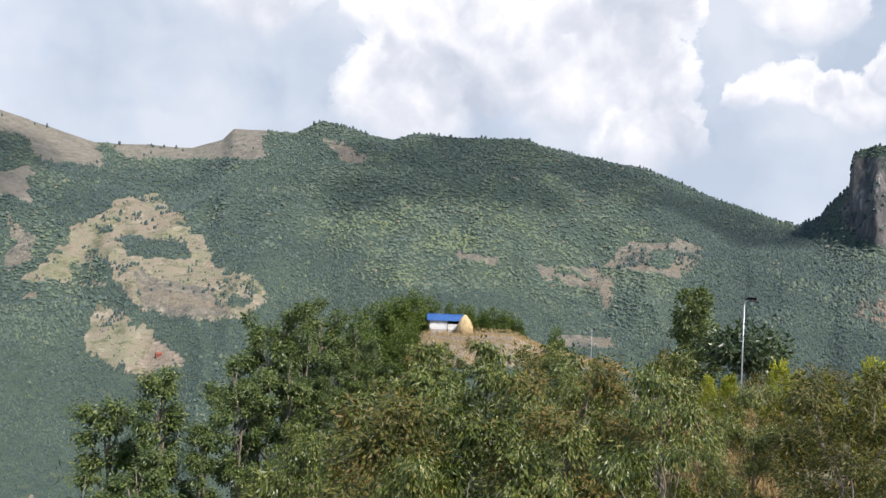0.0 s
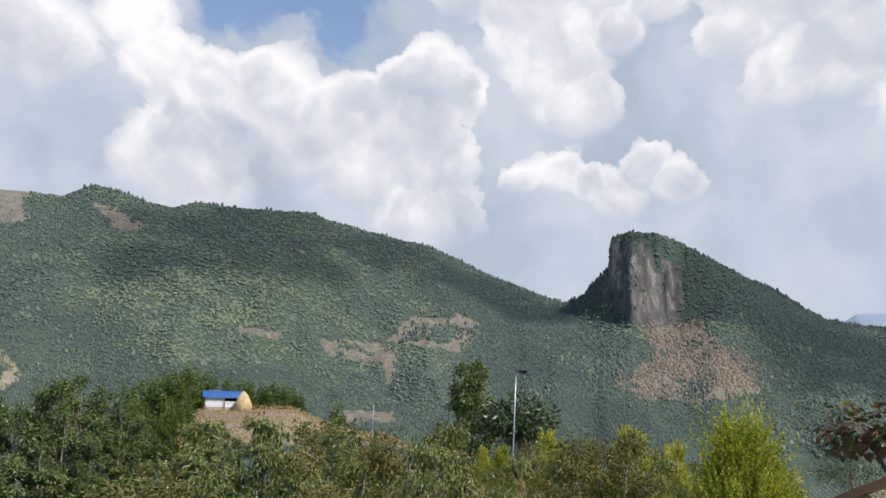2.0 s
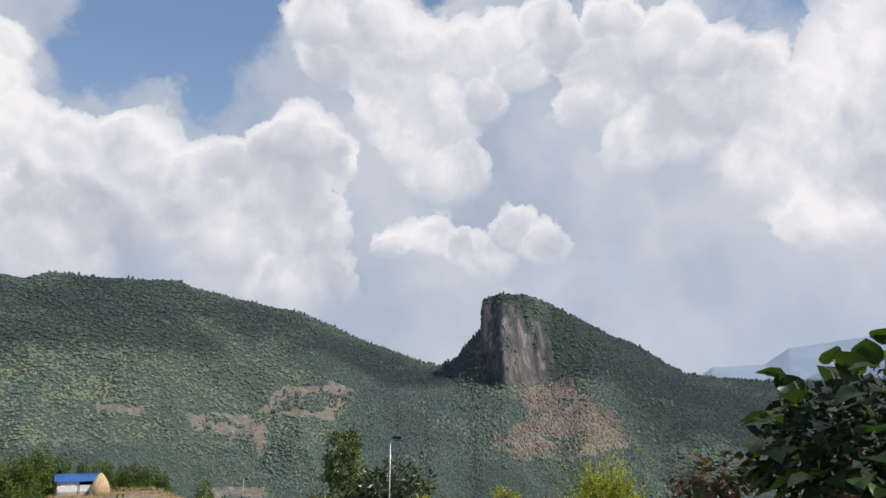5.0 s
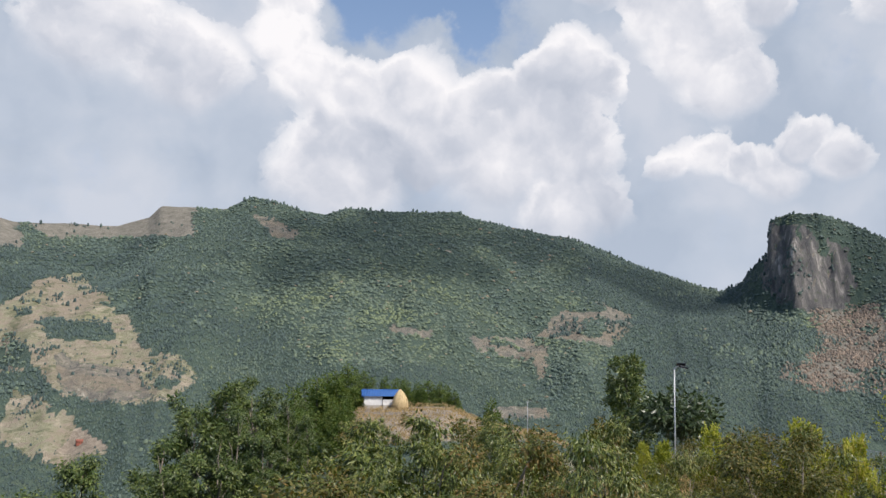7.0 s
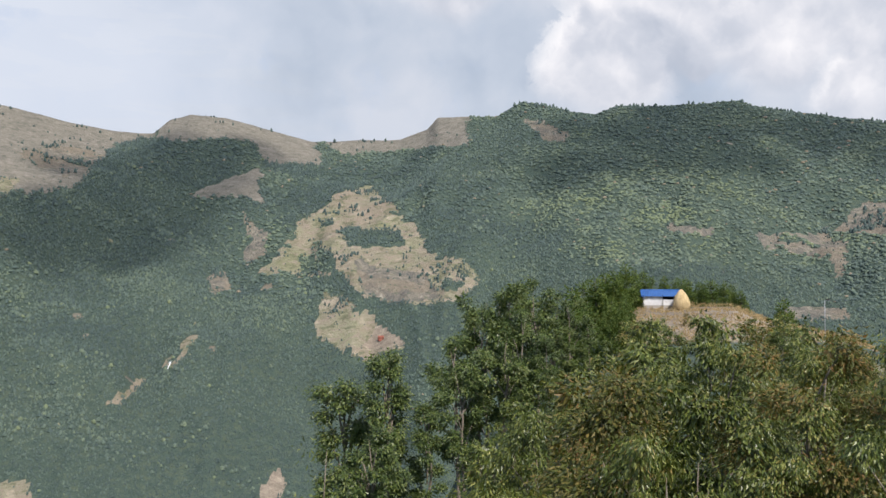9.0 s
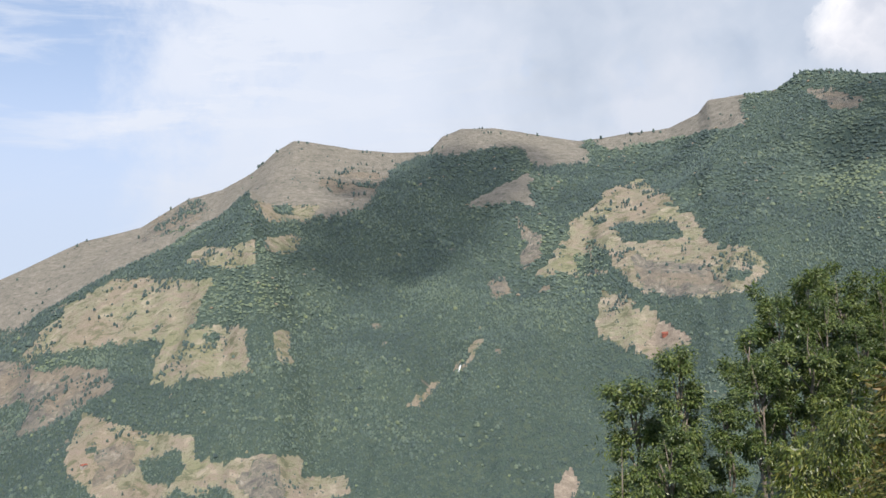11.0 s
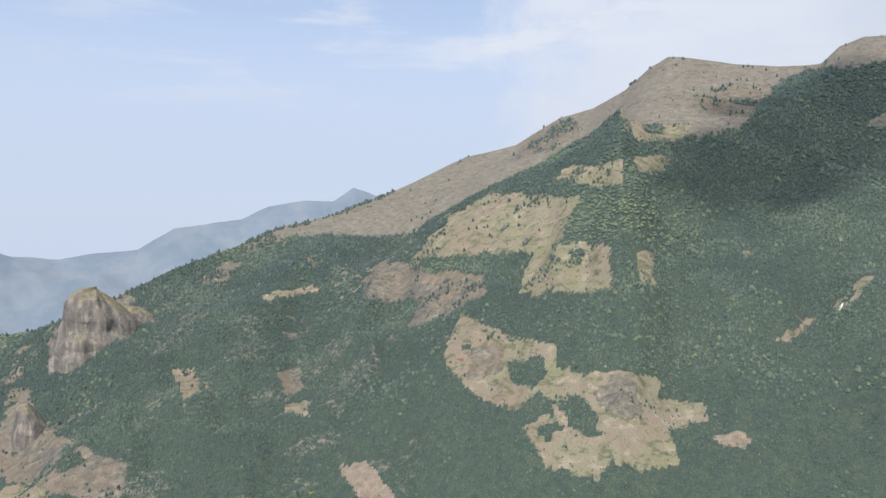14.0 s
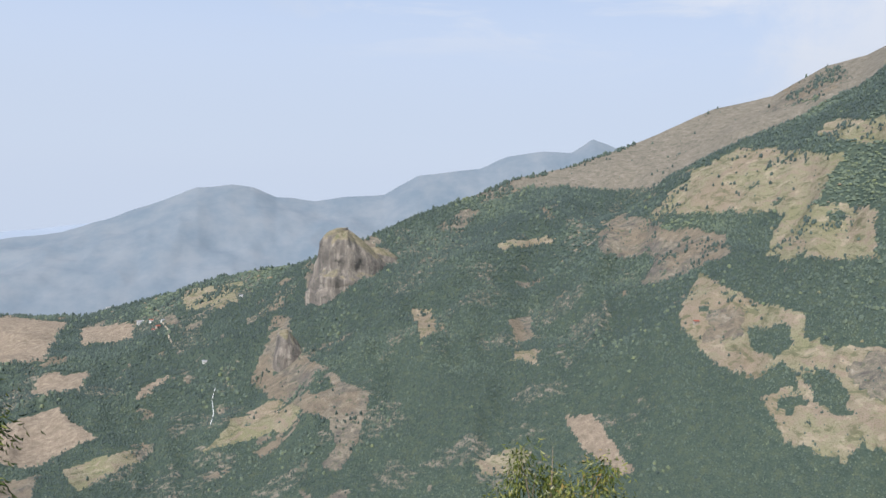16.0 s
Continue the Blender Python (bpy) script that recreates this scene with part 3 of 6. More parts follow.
# open ground on the slopes, outlined by bearing and height angle
GRASS, ROCK, EARTH, MOOR, WOOD = 0, 1, 2, 3, 4
BURNT = "-29.2 5.1 -31.7 5.5 -33.3 4.4 -35.7 2.9 -36.8 1.4 -35.2 .5 -32 .2 -26.6 .8 -27.5 1.8 -29.4 2.5"
BAND = "70 .3 66 1.2 63 2.6 57 5.4 53.6 6.4 50.6 8 46.3 9.8 45.6 8.4 48.6 5.8 51.9 3.9 55.9 2 59 .3 61 -.6 64 -.6 70 -.6"
OPEN = [
    (GRASS, "21.7 6.6 19.7 7.2 18.1 6.4 17.3 4.7 16.1 4.5 15.8 2.7 12.6 1.9 11.8 .7 13 -.5 16.5 -1.1 20.1 -.7 21.6 1.3 22.8 .9 27.4 1.1 24.7 3.6 24.4 4.6"),
    (ROCK, "20.6 2.4 19 1.6 15.5 1 14.6 -.5 17 -1 20 -.6"),
    (WOOD, "21.6 4.2 17.3 4.1 17.1 3.1 20.9 3"), (WOOD, "23.2 3.2 22 2.6 21.8 1.2 23 1.2"),
    (GRASS, "22.8 -.1 21.6 -.3 19.3 -2 19.1 -2.6 16.9 -3.8 19.6 -5 23.1 -3.4 23.3 -2.2"),
    (EARTH, "19.1 -2.6 16.9 -3.8 18.5 -4.2 20 -4"),
    (ROCK, "-6.8 3.9 -10.1 3.6 -10.8 4.2 -11.2 2.1 -10.5 2.2 -7 2.7"),
    (ROCK, "-12.7 5.4 -16 5.6 -17.5 5.1 -17.3 4 -16.1 3 -13.5 3.5 -11.2 3.8"),
    (WOOD, "-14.4 4.9 -15.8 4.8 -15.6 3.6 -14.2 3.8"),
    (ROCK, "-1 4.5 -4 4.2 -4 3.7 -1.2 4"), (ROCK, "-11 3 -12.2 3.4 -11.8 .7 -11.3 .7"),
    (ROCK, "-8 -1.2 -11.6 -.9 -11.8 -1.7 -8 -2"),
    (MOOR, BURNT),
    (ROCK, "-26.2 10.9 -28.1 10.8 -29.7 10.2 -31.3 8.9 -31.6 7 -30.9 5.5 -29.5 4.9 -26.9 5.8 -26 7"),
    (MOOR, "46.8 11.8 39.5 12 36.5 12 33.4 12 33.9 10 36.5 9.3 38.1 6.9 41 5.9 43 6.3 46.3 7.3"),
    (ROCK, "42 8.6 39 9.2 37 8.6 38.2 7.2 40.5 7.4"),
    (MOOR, "33.7 10.1 33.4 12 29.4 12 23.6 11 22.8 8.7 26.3 8.5 27.9 10 29.4 10.1 33 9.7"),
    (MOOR, "27.1 8.2 26.9 5.9 29.3 6.4 31.5 5.9 31.1 6.7 28.6 7.7"), (ROCK, "28.3 5.1 27 3.9 26.3 3.6 26.6 2.6 28.1 1.6 28 3.4"),
    (MOOR, "23.6 11 16.2 11.3 15.4 12.2 12.6 12.2 12.6 10.1 17 9.7 21.7 9.3"),
    (ROCK, "8.6 11.8 7.5 11.8 5.5 10.6 5.9 10.1 7.5 10.3"),
    (MOOR, BAND), (ROCK, "52.5 6.5 50 7.4 49 6.8 51.5 5.2 54 4.5"),
    (GRASS, "46.3 7.1 41.6 6.8 42.4 5.8 45.5 6"), (GRASS, "50.4 4 46.4 4.6 46.5 2.6 50.8 3"), (GRASS, "45.6 4.8 43 5 43.6 3.7 45.6 3.6"),
    (GRASS, "55.1 2.5 48.8 2.1 49.9 .2 49.9 -.8 52.5 -1.7 54.5 -2.4 56.8 -2.3 60.2 -2.9 61 -2.1 58.2 .9"),
    (GRASS, "52.1 -1.1 47 -1.3 46.5 -4.3 49.9 -4.5 53.4 -4.6"), (GRASS, "45.4 -1.5 44.4 -1.6 44.2 -4 45.2 -4"),
    (ROCK, "62.8 -2.2 60.6 -2.5 56.1 -3.3 55.5 -4.5 58.5 -6.3 61.1 -7.2 61.5 -6.3 60.7 -5.6 62.2 -5.5 64.2 -4.6 64.3 -3.5"),
    (GRASS, "57.5 -5.9 53.9 -7.5 50.8 -8.2 50.8 -9.5 49.3 -10.2 46.5 -9.7 44.1 -10.1 44.2 -11.5 41 -11.5 40.5 -12.5 43.1 -13.6 42.4 -15.4 "
            "44.7 -16.1 47.1 -15.7 47.9 -17 51 -16.4 53.3 -13.9 53.3 -12.8 56 -11.9 58.5 -9.5 58.1 -7.2"),
    (ROCK, "46.9 -9.9 45.6 -9.9 45.2 -12.4 46.8 -12.8 48.6 -11.4"), (ROCK, "56.5 -8.4 54.5 -8 54.6 -10 57 -10.5"),
    (WOOD, "54.3 -9.4 51.6 -9.1 51.2 -10.3 52.4 -11.3 54 -10.7"), (WOOD, "50.9 -12 49.3 -11.5 48.2 -13 48.2 -14.2 49.8 -13.7"),
    (EARTH, "26.8 -13.1 25.4 -11.8 25.1 -13.2 26.2 -14.6 26.7 -14.3"), (EARTH, "40.5 -13.5 38.5 -13.2 38 -14 39.6 -14.4"),
    (ROCK, "30.1 1.1 29.2 1.1 29 -.2 30.2 -.3"), (GRASS, "31.6 -3 30.9 -3 32.4 -5.2 33.1 -5"), (GRASS, "34.4 -5.6 33.6 -5.5 36 -7.4 36.8 -7.3"),
    (ROCK, "83.8 -3.4 81.5 -3.2 80.2 -4 78.6 -5.3 81.1 -5.8 82.5 -7.6 83.5 -8.6 84.6 -7.2"),
    (ROCK, "73.8 -2.4 72.4 -2.3 73.5 -4 75.3 -3.6"), (ROCK, "72.6 -.6 70 0 69.8 -1.1 72.4 -1.9"), (GRASS, "71 -4.6 67 -4 67.2 -4.5 71 -5.1"),
    (GRASS, "77 -9.4 75.6 -9.2 75 -10.7 76.5 -11.2"), (ROCK, "70.3 -9.8 68.5 -9.5 68.4 -10.8 69.9 -11.4"), (GRASS, "70 -12 68 -11.8 68 -12.6 70 -12.7"),
    (ROCK, "86.6 -10 85.4 -9.8 85.6 -11.8 84.8 -12.4 82 -14.1 80 -14.9 80.4 -17.5 81.9 -20.1 83.1 -20.1 82.4 -18.6 82.8 -16.8 86.7 -15.2 88.3 -14.4 87.5 -12.5"),
    (GRASS, "91.3 -18.7 89 -16.6 86.7 -15.4 84.4 -16 85.9 -17.4 89.8 -18.4"),
    (EARTH, "104 -12.1 101 -12.3 99.7 -9.9 104 -9.3"), (EARTH, "104 -16.1 100.4 -15.1 98.1 -17.4 101.8 -18.7 104 -18.5"),
    (EARTH, "99 -10.3 95.6 -10.1 95.6 -11.2 98.7 -11.4"), (EARTH, "95.3 -14.4 93.5 -13.3 93.8 -14.2 95.6 -15.1"),
    (GRASS, "92.5 -8.2 88.5 -7.4 89 -8.8 92.3 -9.6"), (EARTH, "101.5 -13.2 98.6 -13 99 -14.2 101.5 -14.4"),
    (GRASS, "72.2 -19.6 69.9 -18.4 68.3 -18.7 69 -20.2 71.8 -20.3"), (EARTH, "66 -16.1 64 -15.9 62.8 -17.5 61.1 -19.2 61.9 -19.8 65.1 -18.1"),
    (GRASS, "100 -19 96 -18.2 95.5 -19 99 -20.4"), (ROCK, "104 -19.4 101.5 -19 101.8 -22 104 -22"),
    (WOOD, "49 2.8 48 2.6 49.1 1 49.5 -1 50.2 -1 49.9 1"), (WOOD, "60.2 -2.1 56 -1.9 52.9 -1.6 52.9 -2.5 56 -3.2 60.2 -3"),
    (WOOD, "63.3 -5.3 60.7 -4.8 60.7 -5.9 62.2 -7 63.3 -6.5"), (WOOD, "50.8 3.2 45.3 2.7 45.3 2.1 50.8 2.6"), (WOOD, "47.2 -1.2 46 -1.3 45.6 -4.2 46.9 -4.4"),
    (WOOD, "14.3 .9 13 .6 13.3 -.1 14.6 .1"), (WOOD, "24.6 2.2 23.4 2.4 22.9 1.2 24.2 1"), (WOOD, "44.9 7 43.6 6.8 43.6 6.2 44.9 6.4"),
]


def inside(az, el, text):
    px, py = table(text)
    hit = np.zeros(az.shape, bool)
    for i in range(len(px)):
        j = i - 1
        cross = (py[i] > el) != (py[j] > el)
        d = py[j] - py[i] if py[j] != py[i] else 1e-9
        hit ^= cross & (az < (px[j] - px[i]) * (el - py[i]) / d + px[i])
    return hit


def build_ground():
    fine = np.arange(-56, 108, 0.16)
    cols = np.concatenate([np.arange(-180, -56, 4.0), fine, np.arange(108, 180, 4.0)])
    near = np.concatenate([[0.002], np.geomspace(1.5, 450, 66)])
    ts = np.linspace(0, 1, 200)
    A, Rn = np.meshgrid(cols, near, indexing="ij")
    Zn = near_height(A, Rn)
    Am, Tm = np.meshgrid(cols, ts, indexing="ij")
    Rm, Zm = mountain_height(Am, Tm)
    # the valley floor between the near hill and the foot
    gaps = []
    for s in (0.2, 0.4, 0.6, 0.8):
        gaps.append((Rn[:, -1:] * (1 - s) + Rm[:, :1] * s, Zn[:, -1:] * (1 - s) + Zm[:, :1] * s))
    back = []
    for dr, dz in ((40, -14), (120, -60), (300, -170), (600, -300)):
        back.append((Rm[:, -1:] + dr, Zm[:, -1:] + dz))
    back.append((np.full_like(Rm[:, -1:], 4950), np.full_like(Rm[:, -1:], -620.0)))
    R = np.concatenate([Rn] + [g[0] for g in gaps] + [Rm] + [b[0] for b in back], 1)
    Z = np.concatenate([Zn] + [g[1] for g in gaps] + [Zm] + [b[1] for b in back], 1)
    A = np.repeat(cols[:, None], R.shape[1], 1)
    X, Y = -np.sin(np.radians(A)) * R, np.cos(np.radians(A)) * R
    nc, nr = R.shape
    el = np.degrees(np.arctan2(Z - EYE, R))
    ja = A + 0.3 * fbm(X, Y, 110, 3, 50) + 0.28 * fbm(X, Y, 40, 3, 51) + 0.2 * fbm(X, Y, 14, 2, 53)
    je = el + 0.2 * fbm(X, Y, 110, 3, 55) + 0.2 * fbm(X, Y, 40, 3, 52) + 0.15 * fbm(X, Y, 14, 2, 54)
    cover = np.zeros((nc, nr, 4))
    far = R > 460
    first, last_row = len(near) + len(gaps), len(near) + len(gaps) + len(ts) - 1
    for kind, text in OPEN:
        hit = inside(ja, je, text) & far
        if text is BURNT:
            hit &= fbm(X, Y, 60, 3, 64) > -0.1
        if text is BAND:
            hit &= (R - R[:, first:first + 1]) > 0.68 * (R[:, last_row:last_row + 1] - R[:, first:first + 1])
        cover[hit] = 0
        if kind != WOOD:
            cover[hit, kind] = 1
    # thickets on the open ground
    thicket = (fbm(X, Y, 50, 3, 66) > 0.5) & (cover[..., :2].max(-1) > 0.5) & far
    cover[thicket] = 0
    # worn, half-open ground scattered through the woods of the left valley, with a few bare scars
    free = far & (cover.max(-1) < 0.5)
    worn = np.clip(1.2 * fbm(X, Y, 70, 4, 61) + 0.3 * fbm(X, Y, 400, 2, 62) + 0.12, 0, 0.47) * np.clip((A - 55) / 8, 0, 1)
    cover[free, 3] = worn[free]
    scar = fbm(X, Y, 60, 4, 63) - np.where(A > 80, 0.0, 0.1) - np.where(A > 52, 0.0, 0.12)
    cover[free & (scar > 0.46), 1] = 1
    # dry earth on the knoll by the hut, and on the bare bank
    near_bare = (R > 95) & (R < 175) & (A > -17) & (A < 2.5) | (R > 24) & (R < 50) & (A < -15) & (A > -23)
    cover[near_bare, 2] = 1
    cover[(R < 70) & (A < -9) & (cover[..., 2] < 0.5), 0] = 1
    idx = np.arange(nc * nr).reshape(nc, nr)
    q = np.stack([idx[:-1, :-1], idx[1:, :-1], idx[1:, 1:], idx[:-1, 1:]], -1)
    last = np.stack([idx[-1, :-1], idx[0, :-1], idx[0, 1:], idx[-1, 1:]], -1)
    faces = np.concatenate([q.reshape(-1, 4), last.reshape(-1, 4)])[:, ::-1]
    mesh = grid_mesh("ground", np.stack([X, Y, Z], -1).reshape(-1, 3), faces)
    at = mesh.attributes.new("cover", "FLOAT_COLOR", "POINT")
    at.data.foreach_set("color", cover.reshape(-1))
    mesh.materials.append(MAT_GROUND)
    ob = tagged(new("ground", mesh), "forested mountainside with dry grass fields above a deep valley", "ground", kind="structure")
    return ob, (A, R, X, Y, Z, cover, first, first + len(ts))


def grid_mesh(name, verts, faces, smooth=True):
    mesh = bpy.data.meshes.new(name)
    n, k = faces.shape
    mesh.vertices.add(len(verts))
    mesh.vertices.foreach_set("co", np.asarray(verts, np.float32).reshape(-1))
    mesh.loops.add(n * k)
    mesh.loops.foreach_set("vertex_index", np.asarray(faces, np.int32).reshape(-1))
    mesh.polygons.add(n)
    mesh.polygons.foreach_set("loop_start", np.arange(0, n * k, k, dtype=np.int32))
    mesh.polygons.foreach_set("use_smooth", np.full(n, smooth))
    mesh.update(calc_edges=True)
    return mesh


GROUND, LAND = build_ground()


def spires(rng, P, H, W):
    """Narrow planted trees: small leaning four-sided spires."""
    n = len(P)
    ang = (np.arange(4) / 4 * 2 * np.pi)[None, :] + rng.uniform(0, 6.28, (n, 1))
    rad = W[:, None] * 0.5 * rng.uniform(0.7, 1.25, (n, 4))
    low = np.stack([P[:, :1] + np.cos(ang) * rad, P[:, 1:2] + np.sin(ang) * rad, P[:, 2:3] + H[:, None] * rng.uniform(0.05, 0.35, (n, 4))], -1)
    top = (P + np.stack([rng.normal(0, 0.12, n) * W, rng.normal(0, 0.12, n) * W, H], -1))[:, None]
    V = np.concatenate([low, top], 1)
    F = np.array([(0, 1, 4), (1, 2, 4), (2, 3, 4), (3, 0, 4)])[None] + (np.arange(n) * 5)[:, None, None]
    return V.reshape(-1, 3), F.reshape(-1, 3)


def crowns(rng, P, H, W):
    """Rounded ragged tree crowns at the places P, with heights H and widths W, as verts and triangles."""
    n = len(P)
    ring = 4
    ang = (np.arange(ring) / ring * 2 * np.pi)[None, :] + rng.uniform(0, 6.28, (n, 1))
    def level(h, w):
        rad = W[:, None] * w * rng.uniform(0.65, 1.3, (n, ring))
        return np.stack([P[:, :1] + np.cos(ang) * rad, P[:, 1:2] + np.sin(ang) * rad, P[:, 2:3] + H[:, None] * (h + rng.uniform(-0.1, 0.1, (n, ring)))], -1)
    low, up = level(0.1, 0.5), level(0.68, 0.4)
    top = (P + np.stack([rng.normal(0, 0.1, n) * W, rng.normal(0, 0.1, n) * W, H], -1))[:, None]
    V = np.concatenate([low, up, top], 1)
    tri = []
    for i in range(ring):
        j = (i + 1) % ring
        tri += [(i, j, 4 + j), (i, 4 + j, 4 + i), (4 + i, 4 + j, 8)]
    F = np.array(tri)[None] + (np.arange(n) * 9)[:, None, None]
    return V.reshape(-1, 3), F.reshape(-1, 3)


# woods of a paler, mixed growth, by bearing and height angle
PALE_WOODS = "10 5.6 5.8 6.9 -.6 6.4 -3 5 -.7 3.2 3.2 1 8.7 2.2"


def build_forest():
    rng = np.random.default_rng(4)
    A, R, X, Y, Z, cover, a, b = LAND
    seen = (A[:-1, 0] > -56) & (A[:-1, 0] < 106)
    sl = np.s_[:, a - 3:b]
    X, Y, Z, A, R, cov = X[sl], Y[sl], Z[sl], A[sl], R[sl], cover[sl]
    e1 = np.stack([X[1:, :-1] - X[:-1, :-1], Y[1:, :-1] - Y[:-1, :-1]], -1)
    e2 = np.stack([X[:-1, 1:] - X[:-1, :-1], Y[:-1, 1:] - Y[:-1, :-1]], -1)
    area = np.abs(e1[..., 0] * e2[..., 1] - e1[..., 1] * e2[..., 0]) * seen[:, None]
    Xc, Yc, Ac, Rc = X[:-1, :-1], Y[:-1, :-1], A[:-1, :-1], R[:-1, :-1]
    els = np.degrees(np.arctan2(Z[:-1, :-1] - EYE, Rc))
    opened = cov[:-1, :-1].max(-1) > 0.5
    soil = cov[:-1, :-1, 2] > 0.5
    burnt = inside(Ac + 1.6 * fbm(Xc, Yc, 80, 3, 95), els + 1.0 * fbm(Xc, Yc, 80, 3, 96), BURNT)
    clump = np.clip(4.5 * fbm(Xc, Yc, 60, 3, 79) - 0.75, 0, 1)
    # plantations of straight young trees, in blocks, lower down and to the left; mixed woods elsewhere
    planted = fbm(Xc, Yc, 360, 3, 90) + 0.2 * np.clip((Ac - 12) / 14, -0.6, 1) - 0.05 * (els - 2) - 0.38 * np.clip((Ac - 48) / 12, 0, 1) + 0.3 * np.clip((-12 - Ac) / 6, 0, 1) + 0.5 * np.clip((2.6 - els) / 2, 0, 1) * np.clip((9 - Ac) / 3, 0, 1)
    planted = np.clip(planted * 6 + 0.5, 0, 1) * ~opened
    close = np.clip(Rc / 1900, 0.55, 1.0)
    hidden = (Ac < 10) & (els < -5) | (Ac < -4) & (els < -3) | (els < -23)
    keep = np.where(hidden, 0, 1) * np.where(Ac > 86, 0.7, 1.0)
    thin = np.clip(0.8 + 0.5 * fbm(Xc, Yc, 150, 3, 77), 0.35, 1.2)
    sets = []
    def scatter(lam):
        n = rng.poisson(lam * area * keep)
        i, j = np.nonzero(n)
        rp = n[i, j]
        i, j = np.repeat(i, rp), np.repeat(j, rp)
        u, v = rng.random(len(i)), rng.random(len(i))
        def at(M):
            return (M[i, j] * (1 - u) + M[i + 1, j] * u) * (1 - v) + (M[i, j + 1] * (1 - u) + M[i + 1, j + 1] * u) * v
        return np.stack([at(X), at(Y), at(Z) - 0.4], -1), i, j
    # planted rows of slim trees
    P, i, j = scatter(0.036 * planted / close)
    n = len(P)
    near = np.clip(np.hypot(P[:, 0], P[:, 1]) / 1900, 0.42, 1.0) ** 1.15
    zone = fbm(P[:, 0], P[:, 1], 220, 3, 33) + 0.6 * fbm(P[:, 0], P[:, 1], 60, 2, 35)
    # tone gets darker below a height angle of -4 degrees
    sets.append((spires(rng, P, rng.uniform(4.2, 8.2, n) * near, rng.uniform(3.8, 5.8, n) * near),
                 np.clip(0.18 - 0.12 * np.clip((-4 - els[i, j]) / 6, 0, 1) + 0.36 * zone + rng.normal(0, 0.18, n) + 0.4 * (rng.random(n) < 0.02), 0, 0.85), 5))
    # mixed woods: a closed canopy of broad crowns, with larger trees standing out of it, and scrub on the open ground
    def mixed(P, i, j, spread):
        n = len(P)
        pale = inside(Ac[i, j] + 0.9 * fbm(P[:, 0], P[:, 1], 70, 3, 97), els[i, j] + 0.6 * fbm(P[:, 0], P[:, 1], 70, 3, 98), PALE_WOODS)
        # darker again below -4 degrees, paler inside PALE_WOODS
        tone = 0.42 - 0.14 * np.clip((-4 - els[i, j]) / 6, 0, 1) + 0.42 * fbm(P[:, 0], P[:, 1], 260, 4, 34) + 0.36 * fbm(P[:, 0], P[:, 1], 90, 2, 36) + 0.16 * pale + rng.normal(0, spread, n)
        return np.where(rng.random(n) < 0.012, 1.0, np.clip(tone, 0, 0.93))
    P, i, j = scatter(np.where(opened, 0, 0.021 * thin * (1 - planted) / close ** 2) * np.where(burnt, 0.3, 1))
    n = len(P)
    near = np.clip(np.hypot(P[:, 0], P[:, 1]) / 1900, 0.42, 1.0) ** 1.15
    W = rng.uniform(5.0, 10.5, n) * near
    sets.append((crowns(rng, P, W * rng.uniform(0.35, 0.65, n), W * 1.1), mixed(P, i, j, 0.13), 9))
    # broad old trees left standing among the planted ones
    P, i, j = scatter(0.0016 * planted * np.clip(5 * fbm(Xc, Yc, 110, 3, 83) - 0.5, 0.04, 3.0) / close)
    n = len(P)
    near = np.clip(np.hypot(P[:, 0], P[:, 1]) / 1900, 0.5, 1.0)
    W = rng.uniform(6.5, 12, n) * near
    sets.append((crowns(rng, P, W * rng.uniform(0.6, 0.9, n), W), np.clip(0.48 + rng.normal(0, 0.2, n), 0, 0.97), 9))
    # single trees and thickets on the open ground
    P, i, j = scatter(np.where(opened, (0.0013 * np.where(cov[:-1, :-1, 3] > 0.5, 0.08, 1) + np.where(cov[:-1, :-1, 3] > 0.5, 0.001, 0.026) * clump) * ~soil, 0.0) * np.where(burnt, 0.5, 1))
    n = len(P)
    near = np.clip(np.hypot(P[:, 0], P[:, 1]) / 1900, 0.5, 1.0)
    W = rng.uniform(4.5, 8, n) * near * np.where(rng.random(n) < 0.35, 1.0, 0.5)
    sets.append((crowns(rng, P, W * rng.uniform(0.8, 1.7, n), W), np.clip(0.14 + rng.normal(0, 0.12, n), 0, 1), 9))
    # trees along the skyline of the wooded ridges
    brow = np.zeros_like(area)
    brow[:, -3:] = 1
    wooded = np.where((Ac < 10.5) | (Ac > 44) & (Ac < 47) | (Ac > 62), 1.0, 0.03) * np.clip(0.6 + 1.6 * fbm(Xc, Yc, 70, 3, 81), 0, 1)
    P, i, j = scatter(0.016 * brow * wooded)
    n = len(P)
    W = rng.uniform(4.5, 8.5, n)
    sets.append((crowns(rng, P, W * rng.uniform(0.9, 1.6, n), W), np.clip(0.2 + rng.normal(0, 0.1, n), 0, 1), 9))
    V, F, T, base = [], [], [], 0
    for (v, f), tone, per in sets:
        V.append(v), F.append(f + base), T.append(np.repeat(tone, per))
        base += len(v)
    mesh = grid_mesh("forest", np.concatenate(V), np.concatenate(F), True)
    mesh.attributes.new("tone", "FLOAT", "POINT").data.foreach_set("value", np.concatenate(T).astype(np.float32))
    mesh.materials.append(MAT_FOREST)
    tagged(new("forest", mesh), "dense dark green forest covering the mountain slopes", "forest", kind="stuff")
    # withered brown trees on the burnt slope under the rock tower
    P, i, j = scatter(np.where(burnt, 0.02 + 0.04 * np.clip(4 * fbm(Xc, Yc, 45, 3, 99) + 0.5, 0, 1), 0))
    n = len(P)
    v, f = crowns(rng, P, rng.uniform(2.5, 6, n), rng.uniform(3.5, 7.5, n))
    mesh = grid_mesh("withered_trees", v, f, True)
